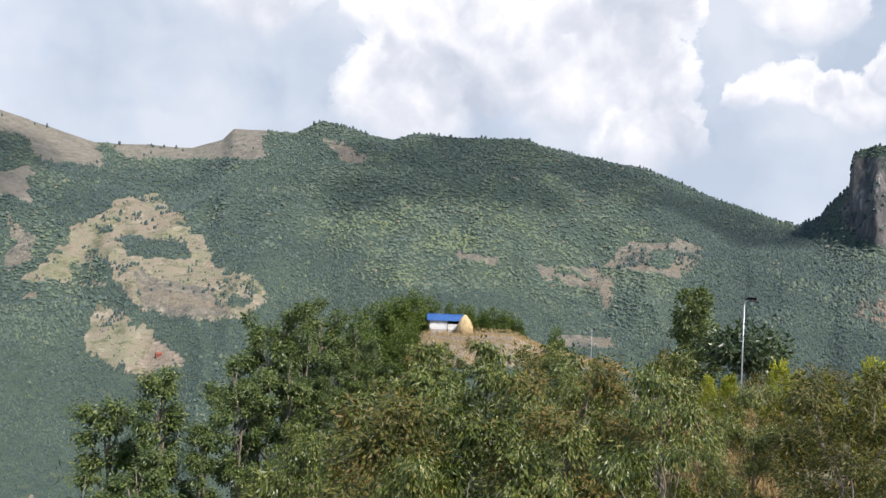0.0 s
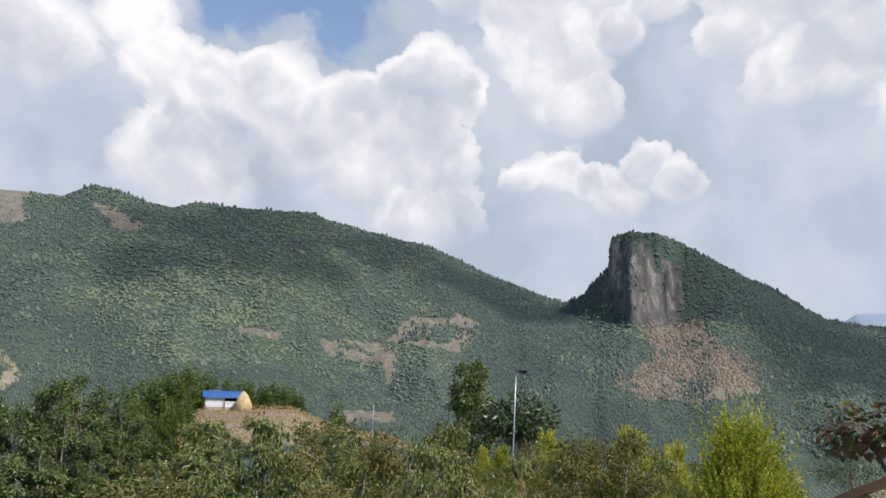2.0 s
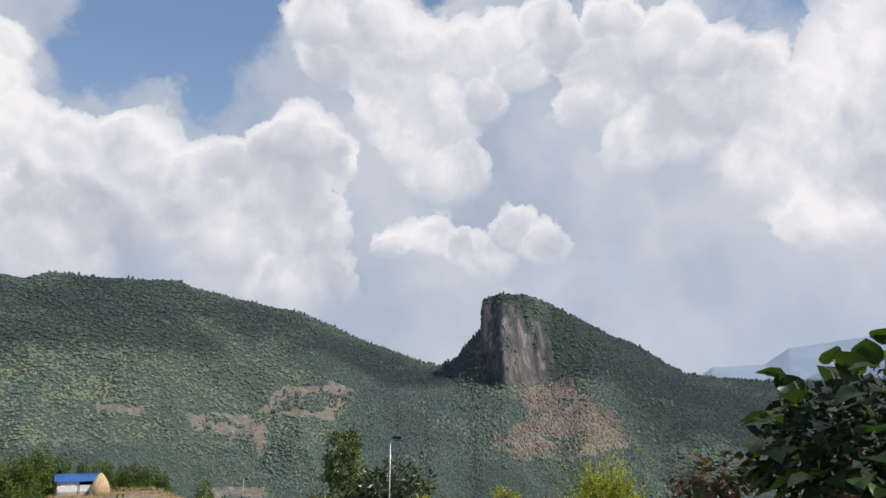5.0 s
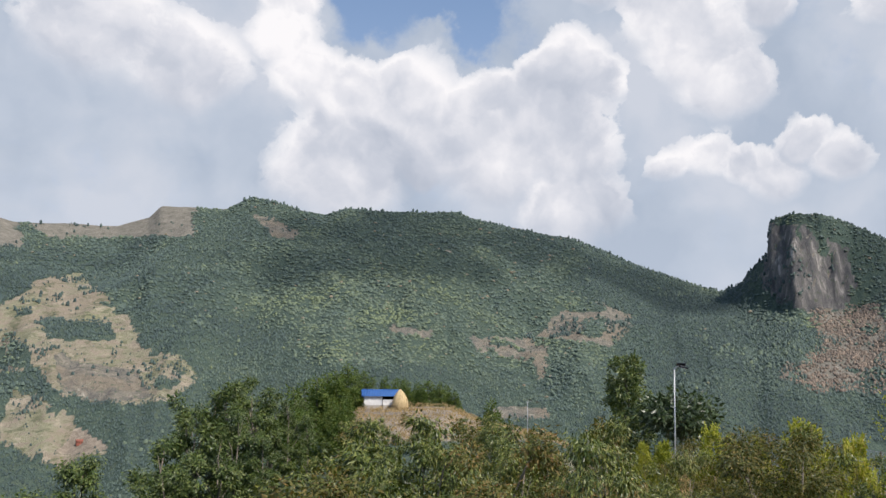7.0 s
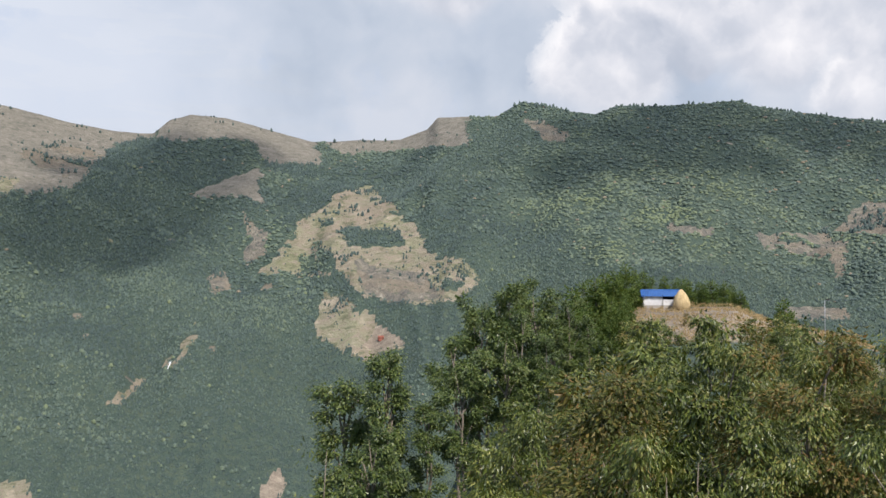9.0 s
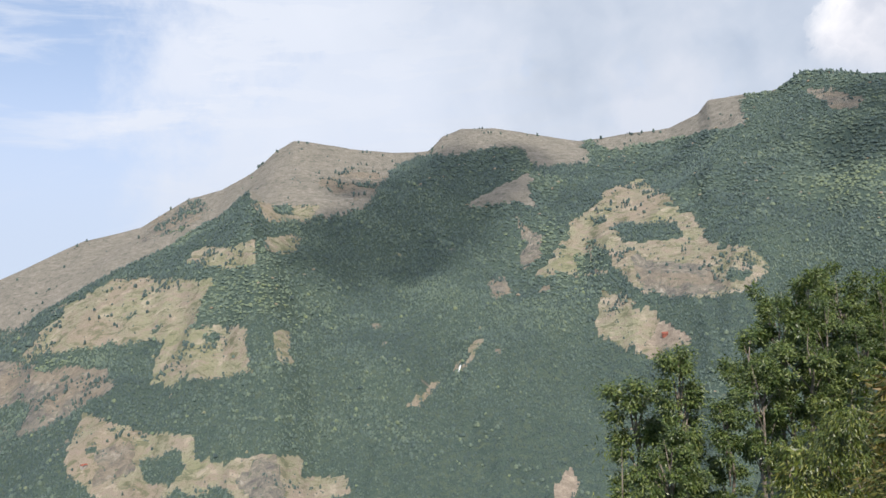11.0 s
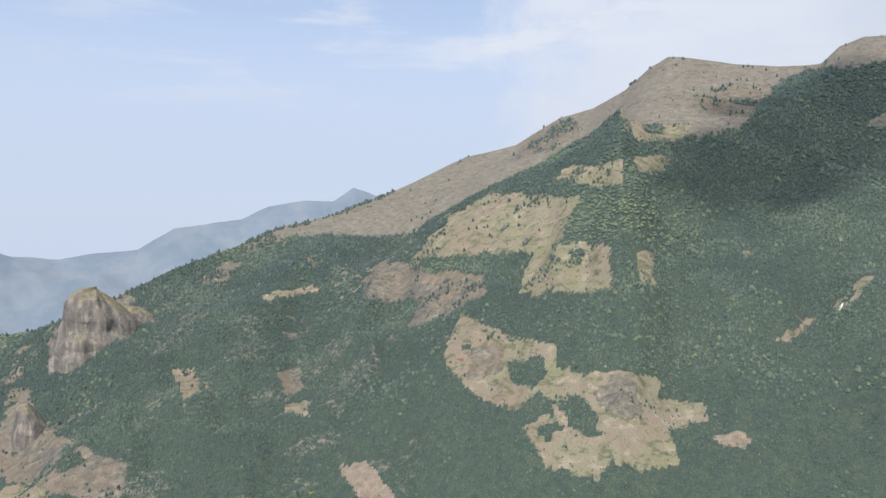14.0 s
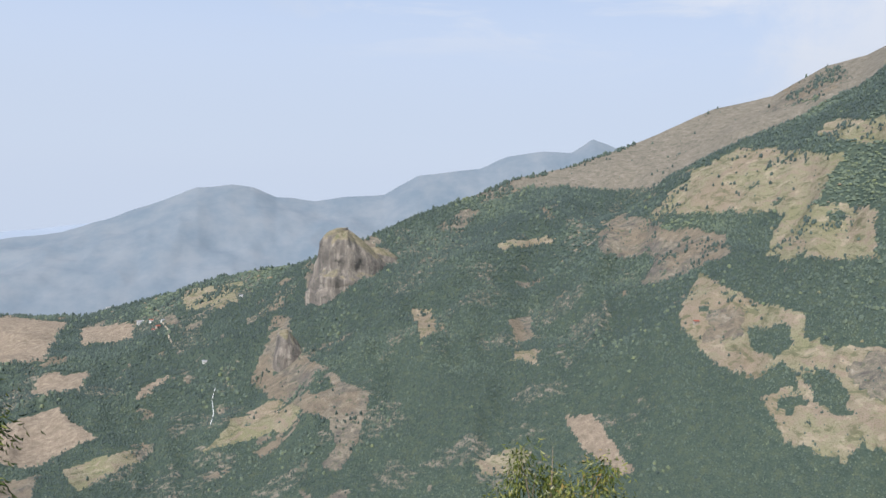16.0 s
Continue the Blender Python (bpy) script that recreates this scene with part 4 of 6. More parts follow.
    mesh.materials.append(MAT_WITHERED)
    tagged(new("withered_trees", mesh), "withered brown trees on the slope below the rock tower", "dead trees", kind="stuff")


build_forest()


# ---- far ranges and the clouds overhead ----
# distance haze is put into the pale blue colour and a steady glow
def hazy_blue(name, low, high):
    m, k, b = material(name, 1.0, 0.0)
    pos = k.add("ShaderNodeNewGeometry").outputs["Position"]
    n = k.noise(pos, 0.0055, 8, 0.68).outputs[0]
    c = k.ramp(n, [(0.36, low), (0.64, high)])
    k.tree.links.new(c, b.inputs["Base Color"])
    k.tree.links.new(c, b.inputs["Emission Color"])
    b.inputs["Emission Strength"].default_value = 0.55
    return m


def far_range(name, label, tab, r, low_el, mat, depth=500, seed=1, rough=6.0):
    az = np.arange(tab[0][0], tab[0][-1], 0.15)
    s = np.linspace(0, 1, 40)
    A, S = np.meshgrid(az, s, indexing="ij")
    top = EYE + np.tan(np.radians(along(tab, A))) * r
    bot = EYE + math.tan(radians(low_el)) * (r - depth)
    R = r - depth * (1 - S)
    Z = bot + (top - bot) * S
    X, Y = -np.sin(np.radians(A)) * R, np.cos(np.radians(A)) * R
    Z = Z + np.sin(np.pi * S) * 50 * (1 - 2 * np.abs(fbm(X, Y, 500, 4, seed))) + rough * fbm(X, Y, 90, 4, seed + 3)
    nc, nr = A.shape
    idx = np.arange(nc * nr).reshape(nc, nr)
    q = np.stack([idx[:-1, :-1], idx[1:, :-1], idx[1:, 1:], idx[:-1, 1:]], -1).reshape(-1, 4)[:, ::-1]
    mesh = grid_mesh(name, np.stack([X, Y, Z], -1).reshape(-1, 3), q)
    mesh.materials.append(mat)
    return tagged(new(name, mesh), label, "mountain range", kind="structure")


RANGE_LEFT = table("56 1.5 60 1.9 62.9 2.1 64.9 2.8 66.3 1.8 68.1 1.9 70.6 1.5 72.5 .6 76.8 0 79.1 -1.4 81.5 -1.6 83.8 -1.9 86.5 -1.7 "
                   "88 -1.1 89.5 -.9 91.7 -1.2 94.2 -2.2 96.9 -3.2 99.9 -4.2 103.4 -4.6 110 -5")
RANGE_LEFT_FAR = table("80 -3 90 -3.2 97 -3.5 103.5 -4.2 110 -4.4")
RANGE_RIGHT = table("-60 7.2 -52 7.0 -49.4 6.8 -46.6 6.6 -45.1 5.7 -41.8 5.7 -41.2 5.3 -40.6 4.6 -39 3")
RANGE_RIGHT_NEAR = table("-60 6 -52 5.6 -49.2 5.2 -47.8 4.8 -46.5 4.2 -45 3.6")
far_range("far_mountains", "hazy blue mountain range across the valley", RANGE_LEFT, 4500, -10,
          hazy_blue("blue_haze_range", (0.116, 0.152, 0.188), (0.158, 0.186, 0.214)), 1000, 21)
far_range("horizon_mountains", "pale blue mountains at the horizon", RANGE_LEFT_FAR, 4900, -9, hazy_blue("pale_haze_range", (0.22, 0.27, 0.34), (0.235, 0.285, 0.355)), 300, 22)
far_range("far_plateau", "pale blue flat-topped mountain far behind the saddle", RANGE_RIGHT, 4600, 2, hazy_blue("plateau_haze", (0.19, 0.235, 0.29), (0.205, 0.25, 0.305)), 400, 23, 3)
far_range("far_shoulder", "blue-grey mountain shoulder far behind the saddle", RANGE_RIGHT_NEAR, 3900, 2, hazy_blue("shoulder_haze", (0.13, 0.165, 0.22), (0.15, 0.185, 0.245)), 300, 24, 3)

MAT_CRAG = crag_material()


def crag(az, el, wide, deep, tall, seed, label, lean=0.25):
    """A bare crag standing out of the slope: fluted sheer sides with ledges, a rounded top that falls away to one side."""
    seat = slope_spot(az, el)
    us, vs = np.linspace(0, 2 * np.pi, 120, endpoint=False), np.linspace(0, 1, 70)
    U, S = np.meshgrid(us, vs, indexing="ij")
    cu, su = np.cos(U), np.sin(U)
    # steep on the side that ends the ridge and in front, a long back on the other side
    steep = np.clip(0.5 - 0.5 * cu, 0, 1)
    prof = np.where(S < 0.45, 1 - 0.22 * S / 0.45, 0.78 * np.cos(np.clip((S - 0.45) / 0.55, 0, 1) * np.pi / 2) ** (0.55 + 0.5 * (1 - steep)))
    rad = (np.abs(cu) ** 2.4 + np.abs(su) ** 2.4) ** (-1 / 2.4) * prof
    z = tall * (S / 0.45 * 0.55 * (S < 0.45) + (S >= 0.45) * (0.55 + 0.45 * np.sin(np.clip((S - 0.45) / 0.55, 0, 1) * np.pi / 2))) - 0.3 * tall
    flute = 1 - 2 * np.abs(fbm(U * wide * 0.9 + 1000, z * 0.18 + 7 * np.sin(3 * U), 30, 4, seed))
    ledge = fbm(U * wide * 0.25 + 900, z + 500, 20, 3, seed + 1)
    lump = fbm(cu * wide + 500, su * wide + z * 0.6 + 500, 60, 4, seed + 2)
    rad = rad * (1 + 0.30 * lump) + np.clip(rad, 0, 1) * (0.09 * flute + 0.07 * ledge)
    x, y = rad * cu * wide * (1 + 0.5 * (cu > 0) * cu), rad * su * deep
    z = z - 70 * (S < 0.01)
    z = z + 0.10 * tall * lump - lean * np.clip(x, 0, None) * np.clip((z + 0.3 * tall) / tall, 0, 1)
    nu, nv = U.shape
    idx = np.arange(nu * nv).reshape(nu, nv)
    nxt = np.roll(idx, -1, 0)
    q = np.stack([idx[:, :-1], nxt[:, :-1], nxt[:, 1:], idx[:, 1:]], -1).reshape(-1, 4)
    mesh = grid_mesh("rock_crag", np.stack([x, y, z], -1).reshape(-1, 3), q)
    mesh.materials.append(MAT_CRAG)
    ob = tagged(new("rock_crag", mesh), label, "rock", "crags across the valley")
    ob.matrix_world = Matrix.Translation(seat) @ Matrix.Rotation(radians(az), 4, "Z")
    return ob


MAT_CLOUD = plain("cloud_white", [(0.3, (0.82, 0.84, 0.86)), (0.7, (0.92, 0.92, 0.92))], 0.01, 1.0, 0.0)


def vapour(m, share):
    """Let light straight through where the cloud is thin, and most of it where it is thick."""
    k = m.node_tree
    out = [n for n in k.nodes if n.bl_idname == "ShaderNodeOutputMaterial"][0]
    mx, clear = k.nodes.new("ShaderNodeMixShader"), k.nodes.new("ShaderNodeBsdfTransparent")
    thick, scale = k.nodes.new("ShaderNodeAttribute"), k.nodes.new("ShaderNodeMath")
    thick.attribute_name, scale.operation = "thickness", "MULTIPLY"
    scale.inputs[1].default_value = share
    k.links.new(thick.outputs["Fac"], scale.inputs[0])
    k.links.new(scale.outputs[0], mx.inputs[0])
    k.links.new(clear.outputs[0], mx.inputs[1])
    k.links.new(out.inputs[0].links[0].from_socket, mx.inputs[2])
    k.links.new(mx.outputs[0], out.inputs[0])


vapour(MAT_CLOUD, 0.33)


def cumulus(lobes, off, seed):
    """One small cumulus high up towards the sun: a heaped body, thin and ragged at the rim. Each lobe: bearing and height angle of the ground it shades, and its size."""
    u = SUN_DIR.cross(Vector((0, 0, 1))).normalized()
    v = SUN_DIR.cross(u).normalized()
    base = slope_spot(lobes[0][0], lobes[0][1]) + SUN_DIR * off
    at = [slope_spot(az, el) + SUN_DIR * off - base for az, el, size in lobes]
    P = np.array([(p.dot(u), p.dot(v)) for p in at])
    size = np.array([l[2] for l in lobes], float)
    lo, hi = (P - size[:, None] * 2.2).min(0), (P + size[:, None] * 2.2).max(0)
    step = 14.0
    gu, gv = np.meshgrid(np.arange(lo[0], hi[0], step), np.arange(lo[1], hi[1], step), indexing="ij")
    body = np.zeros_like(gu)
    for (pu, pv), r in zip(P, size):
        body = np.maximum(body, 1.25 - np.hypot(gu - pu, gv - pv) / (r * 1.25))
    body = body + 0.45 * fbm(gu + 9000, gv + 9000, 110, 4, seed)
    thick = np.clip(body / 0.75, 0, 1)
    thick = thick * thick * (3 - 2 * thick)
    heap = thick * (60 + 40 * fbm(gu + 9000, gv + 9000, 90, 3, seed + 5))
    nu, nv = gu.shape
    idx = np.arange(nu * nv).reshape(nu, nv)
    q = np.stack([idx[:-1, :-1], idx[1:, :-1], idx[1:, 1:], idx[:-1, 1:]], -1)[(thick[:-1, :-1] + thick[1:, 1:] + thick[1:, :-1] + thick[:-1, 1:]) > 0]
    U, W, D = np.array(u), np.array(v), np.array(SUN_DIR)
    flat = gu.reshape(-1, 1) * U + gv.reshape(-1, 1) * W
    verts = np.concatenate([flat + heap.reshape(-1, 1) * D, flat - 0.3 * heap.reshape(-1, 1) * D - 0.5 * D])
    mesh = grid_mesh("cloud", verts, np.concatenate([q, q[:, ::-1] + nu * nv]))
    mesh.attributes.new("thickness", "FLOAT", "POINT").data.foreach_set("value", np.tile(thick.reshape(-1), 2).astype(np.float32))
    mesh.materials.append(MAT_CLOUD)
    ob = new("cloud", mesh)
    ob.location = base
    return tagged(ob, "white cumulus cloud out of view, added to shade the slopes", "cloud", "fair-weather clouds", "stuff")


def part(name, bm, mat, parent=None, label="", smooth=True):
    mesh = bpy.data.meshes.new(name)
    bm.to_mesh(mesh)
    bm.free()
    mesh.materials.append(mat)
    if smooth:
        mesh.polygons.foreach_set("use_smooth", np.full(len(mesh.polygons), True))
    ob = new(name, mesh)
    ob.parent = parent
    if label:
        tagged(ob, label)
    return ob


def slope_spot(az, el):
    """Where the line of sight at a bearing and height angle meets the far slope."""
    t = np.linspace(0, 1, 1500)
    r, z = mountain_height(np.full_like(t, az), t)
    e = np.degrees(np.arctan2(z - EYE, r))
    i = int(np.argmax(e >= el)) if (e >= el).any() else len(t) - 1
    return Vector((-math.sin(radians(az)) * r[i], math.cos(radians(az)) * r[i], float(z[i])))


# unseen from the viewpoint: added towards the sun to cast shade on these slopes
cumulus([(32.5, 9.2, 120), (29.3, 9.0, 100), (35.5, 7.3, 125), (38.8, 5.6, 95), (33, 6.4, 140), (36.8, 4.6, 120), (30.8, 7.6, 110), (33.5, 4.0, 110), (41, 4.8, 80), (36.5, 6.2, 120), (39.5, 3.6, 110), (36, 2.6, 110), (41.5, 2.8, 90), (27.5, 9.4, 90), (38, 7.6, 90)], 5200, 1)
cumulus([(4.8, 10.6, 110), (1, 10.8, 140), (-2.6, 11.0, 140), (-6, 11.0, 120), (-10, 10.0, 110), (-1, 9.2, 120), (4, 8.8, 100), (-6, 8.8, 90), (-14, 8.8, 100), (-18.5, 7.2, 100), (-22, 5.8, 100)], 5200, 2)
cumulus([(-33.2, 8.6, 95), (-35, 6.6, 130), (-38, 4.8, 150), (-42, 3.6, 170), (-47, 3, 190), (-52, 2.5, 190), (-39, 2.2, 130), (-43.5, 1.4, 150), (-34.2, 9.2, 90), (-36.8, 7.4, 100), (-39.6, 5.6, 100), (-32.2, 10, 60), (-45, 4.4, 150), (-50, 4.2, 160)], 5200, 3)


crag(81.6, -7.1, 70, 70, 140, 71, "great granite crag with a sheer stained face", 0.62)
crag(79.4, -6.0, 40, 34, 42, 72, "low bare granite shoulder beside the great crag", 0.3)
crag(85.6, -12.4, 26, 40, 62, 73, "broken brown rock rib on the lower slope", 0.9)


# ---- plants ----
MAT_BARK = plain("pale_bark", [(0.3, (0.12, 0.10, 0.075)), (0.7, (0.28, 0.24, 0.19))], 6.0, 0.85, 0.2, stretch=(1, 1, 0.3), bump=0.4)
MAT_DARKBARK = plain("dark_bark", [(0.3, (0.08, 0.065, 0.05)), (0.7, (0.18, 0.15, 0.12))], 8.0, 0.9, 0.2, stretch=(1, 1, 0.3), bump=0.5)
MAT_EUC = leaf_material("eucalyptus_leaf", [(0.0, (0.017, 0.030, 0.008)), (0.35, (0.060, 0.090, 0.016)), (0.7, (0.152, 0.184, 0.036)), (0.92, (0.30, 0.295, 0.085)), (1.0, (0.28, 0.16, 0.06))], 0.4, 0.45, 0.22)
MAT_EUC_TALL = leaf_material("tall_eucalyptus_leaf", [(0.0, (0.026, 0.050, 0.014)), (0.5, (0.074, 0.112, 0.028)), (0.85, (0.165, 0.205, 0.055)), (1.0, (0.24, 0.25, 0.09))], 0.42, 0.4, 0.22)
MAT_RUST = leaf_material("rusty_leaf", [(0.0, (0.036, 0.050, 0.012)), (0.45, (0.104, 0.115, 0.026)), (0.75, (0.20, 0.160, 0.046)), (1.0, (0.28, 0.145, 0.06))], 0.5, 0.3, 0.3)
MAT_CONIFER = leaf_material("casuarina_needles", [(0.0, (0.046, 0.084, 0.022)), (0.5, (0.095, 0.145, 0.034)), (1.0, (0.18, 0.22, 0.05))], 0.6, 0.25, 0.35)
MAT_THUJA = leaf_material("golden_thuja", [(0.0, (0.09, 0.14, 0.02)), (0.35, (0.27, 0.32, 0.04)), (0.75, (0.52, 0.51, 0.10)), (1.0, (0.66, 0.54, 0.24))], 0.6, 0.3, 0.4)
MAT_BROAD = leaf_material("dark_broadleaf", [(0.0, (0.026, 0.046, 0.020)), (0.6, (0.056, 0.088, 0.034)), (1.0, (0.13, 0.17, 0.06))], 0.4, 0.5, 0.2)
MAT_DRY = leaf_material("dry_grass", [(0.0, (0.25, 0.175, 0.085)), (0.5, (0.41, 0.305, 0.155)), (1.0, (0.54, 0.42, 0.235))], 0.8, 0.2, 0.2)


def leaves(rng, P, D, L, W, fold=0.15, face=None):
    """Pointed leaves at P along D, of length L and width W: one folded four-corner blade each, turned towards face if that is given."""
    n = len(P)
    D = D / np.linalg.norm(D, axis=1)[:, None]
    side = np.cross(D, rng.normal(size=(n, 3)) if face is None else face + rng.normal(0, 0.45, (n, 3)))
    side /= np.linalg.norm(side, axis=1)[:, None] + 1e-9
    nrm = np.cross(D, side)
    L, W = np.broadcast_to(L, n)[:, None], np.broadcast_to(W, n)[:, None]
    mid = P + D * L * 0.42 + nrm * L * fold
    V = np.stack([P, mid + side * W * 0.5, P + D * L, mid - side * W * 0.5], 1).reshape(-1, 3)
    F = np.arange(n * 4).reshape(n, 4)
    return V, F


def tube(bm, pts, radii, sides=6):
    """A tapered limb through the points."""
    rings = []
    for i, (p, r) in enumerate(zip(pts, radii)):
        d = (Vector(pts[min(i + 1, len(pts) - 1)]) - Vector(pts[max(i - 1, 0)])).normalized()
        a = d.orthogonal().normalized()
        b = d.cross(a)
        rings.append([bm.verts.new(Vector(p) + (a * math.cos(t) + b * math.sin(t)) * r) for t in (2 * math.pi * s / sides for s in range(sides))])
    for r0, r1 in zip(rings, rings[1:]):
        for s in range(sides):
            bm.faces.new((r0[s], r0[(s + 1) % sides], r1[(s + 1) % sides], r1[s]))
    bm.faces.new(rings[-1])


def mesh_part(name, V, F, mat, parent, label=""):
    mesh = grid_mesh(name, V, F, False)
    mesh.materials.append(mat)
    ob = new(name, mesh)
    ob.parent = parent
    if label:
        tagged(ob, label)
    return ob


def make_tree(name, seed, height, width, bare, clusters, per, leaf, mat, bark, profile, droop=0.6, cluster_size=0.12, trunks=1, spread=1.0, limbs=0):
    """A tree or bush at the origin: a tapered stem with limbs, and a crown of leaf clusters hung on them.
    profile gives the crown's half width, 0 to 1, at heights 0 to 1 of the crown."""
    rng = np.random.default_rng(seed)
    root = new(name)
    crown_h = height * (1 - bare)
    hs = rng.random(clusters * 3)
    keep = rng.random(clusters * 3) < np.interp(hs, np.linspace(0, 1, len(profile)), profile)
    hs = hs[keep][:clusters]
    n = len(hs)
    ang = rng.uniform(0, 2 * np.pi, n)
    lob = 1 + 0.28 * np.sin(ang * 2 + seed) + 0.2 * np.sin(ang * 5 + hs * 9 + seed)
    rad = np.interp(hs, np.linspace(0, 1, len(profile)), profile) * width * 0.5 * np.sqrt(rng.uniform(0.4, 1, n)) * lob * spread
    C = np.stack([np.cos(ang) * rad, np.sin(ang) * rad, height * bare + hs * crown_h], 1)
    lean = rng.normal(0, 0.03, 2) * height
    C[:, :2] += lean * (C[:, 2:3] / height) ** 1.5
    stems = [(0.0, 0.0)] if trunks == 1 else [tuple(rng.normal(0, width * 0.12, 2)) for _ in range(trunks)]
    for sx, sy in stems:
        bm = bmesh.new()
        pts, rr = [], []
        for s in np.linspace(0, 1, 8):
            w = rng.normal(0, 0.012, 2) * height * s
            pts.append((sx * s + lean[0] * s ** 1.5 + w[0], sy * s + lean[1] * s ** 1.5 + w[1], height * (0.96 if trunks == 1 else 0.72) * s - 0.3 * (s == 0)))
            rr.append(height * (0.013 if trunks == 1 else 0.007) * (1 - s) ** 0.8 + 0.006)
        tube(bm, pts, rr, 7)
        part("trunk" if trunks == 1 else "stem", bm, bark, root)
    shared = None if limbs else bmesh.new()
    for c in C[rng.permutation(n)[:limbs or max(8, n // 6)]]:
        zb = max(height * bare * 0.7, c[2] - 0.9 * math.hypot(c[0], c[1]) - 0.1 * height)
        s = zb / height
        a = Vector((lean[0] * s ** 1.5, lean[1] * s ** 1.5, zb))
        e = Vector(c)
        m = a.lerp(e, 0.5) + Vector((0, 0, 0.06 * height * rng.random()))
        bm = shared or bmesh.new()
        tube(bm, [a, m, e], [height * 0.0045, height * 0.003, 0.004], 4)
        if not shared:
            part("limb", bm, bark, root)
    if shared:
        tagged(part("twig_work", shared, bark, root), kind="stuff")
    cs = cluster_size * width
    P = np.repeat(C, per, 0) + rng.normal(0, 1, (n * per, 3)) * np.array([cs, cs, cs * 0.8]) * 0.6
    out = P - np.repeat(C, per, 0) + 0.25 * np.repeat(C * np.array([1, 1, 0]), per, 0) / (width * 0.5)
    D = out / (np.linalg.norm(out, axis=1)[:, None] + 1e-6) + rng.normal(0, 0.45, P.shape) - np.array([0, 0, droop])
    away = P - np.array([0, 0, height * bare + 0.35 * crown_h])
    outward = out / (np.linalg.norm(out, axis=1)[:, None] + 1e-6) + 0.8 * away / (np.linalg.norm(away, axis=1)[:, None] + 1e-6) + np.array([0, 0, 0.35])
    V, F = leaves(rng, P, D, leaf[0] * rng.uniform(0.7, 1.25, len(P)), leaf[1] * rng.uniform(0.7, 1.2, len(P)), 0.15, outward)
    mesh_part("crown", V, F, mat, root)
    return root


BUSH = (0.6, 0.9, 1.0, 0.95, 0.8, 0.6, 0.35)
TALL = (0.25, 0.55, 0.8, 1.0, 0.9, 0.7, 0.35)
CONE = (1.0, 0.9, 0.75, 0.55, 0.38, 0.2, 0.06)
EGG = (0.75, 1.0, 1.0, 0.97, 0.88, 0.7, 0.4)
DOME = (0.75, 0.95, 1.0, 0.95, 0.8, 0.55, 0.2)
STACKED = (0.35, 0.75, 0.7, 0.95, 1.0, 0.85, 0.5)
FLAT = (0.1, 0.3, 0.75, 1.0, 0.9, 0.5, 0.1)


def put(kind, az, r, height, rng, label, category, group, lift=0.0):
    """Stand a copy of a tree on the near ground, scaled to the height."""
    src, base = kind
    s = height / base
    w = s * rng.uniform(0.9, 1.15)
    m = Matrix.Translation(spot(az, r, lift)) @ Matrix.Rotation(rng.uniform(0, 6.28), 4, "Z") @ Matrix.Diagonal((w, w, s, 1))
    ob = copy_thing(src, m)
    tagged(ob, label, category, group)
    return ob


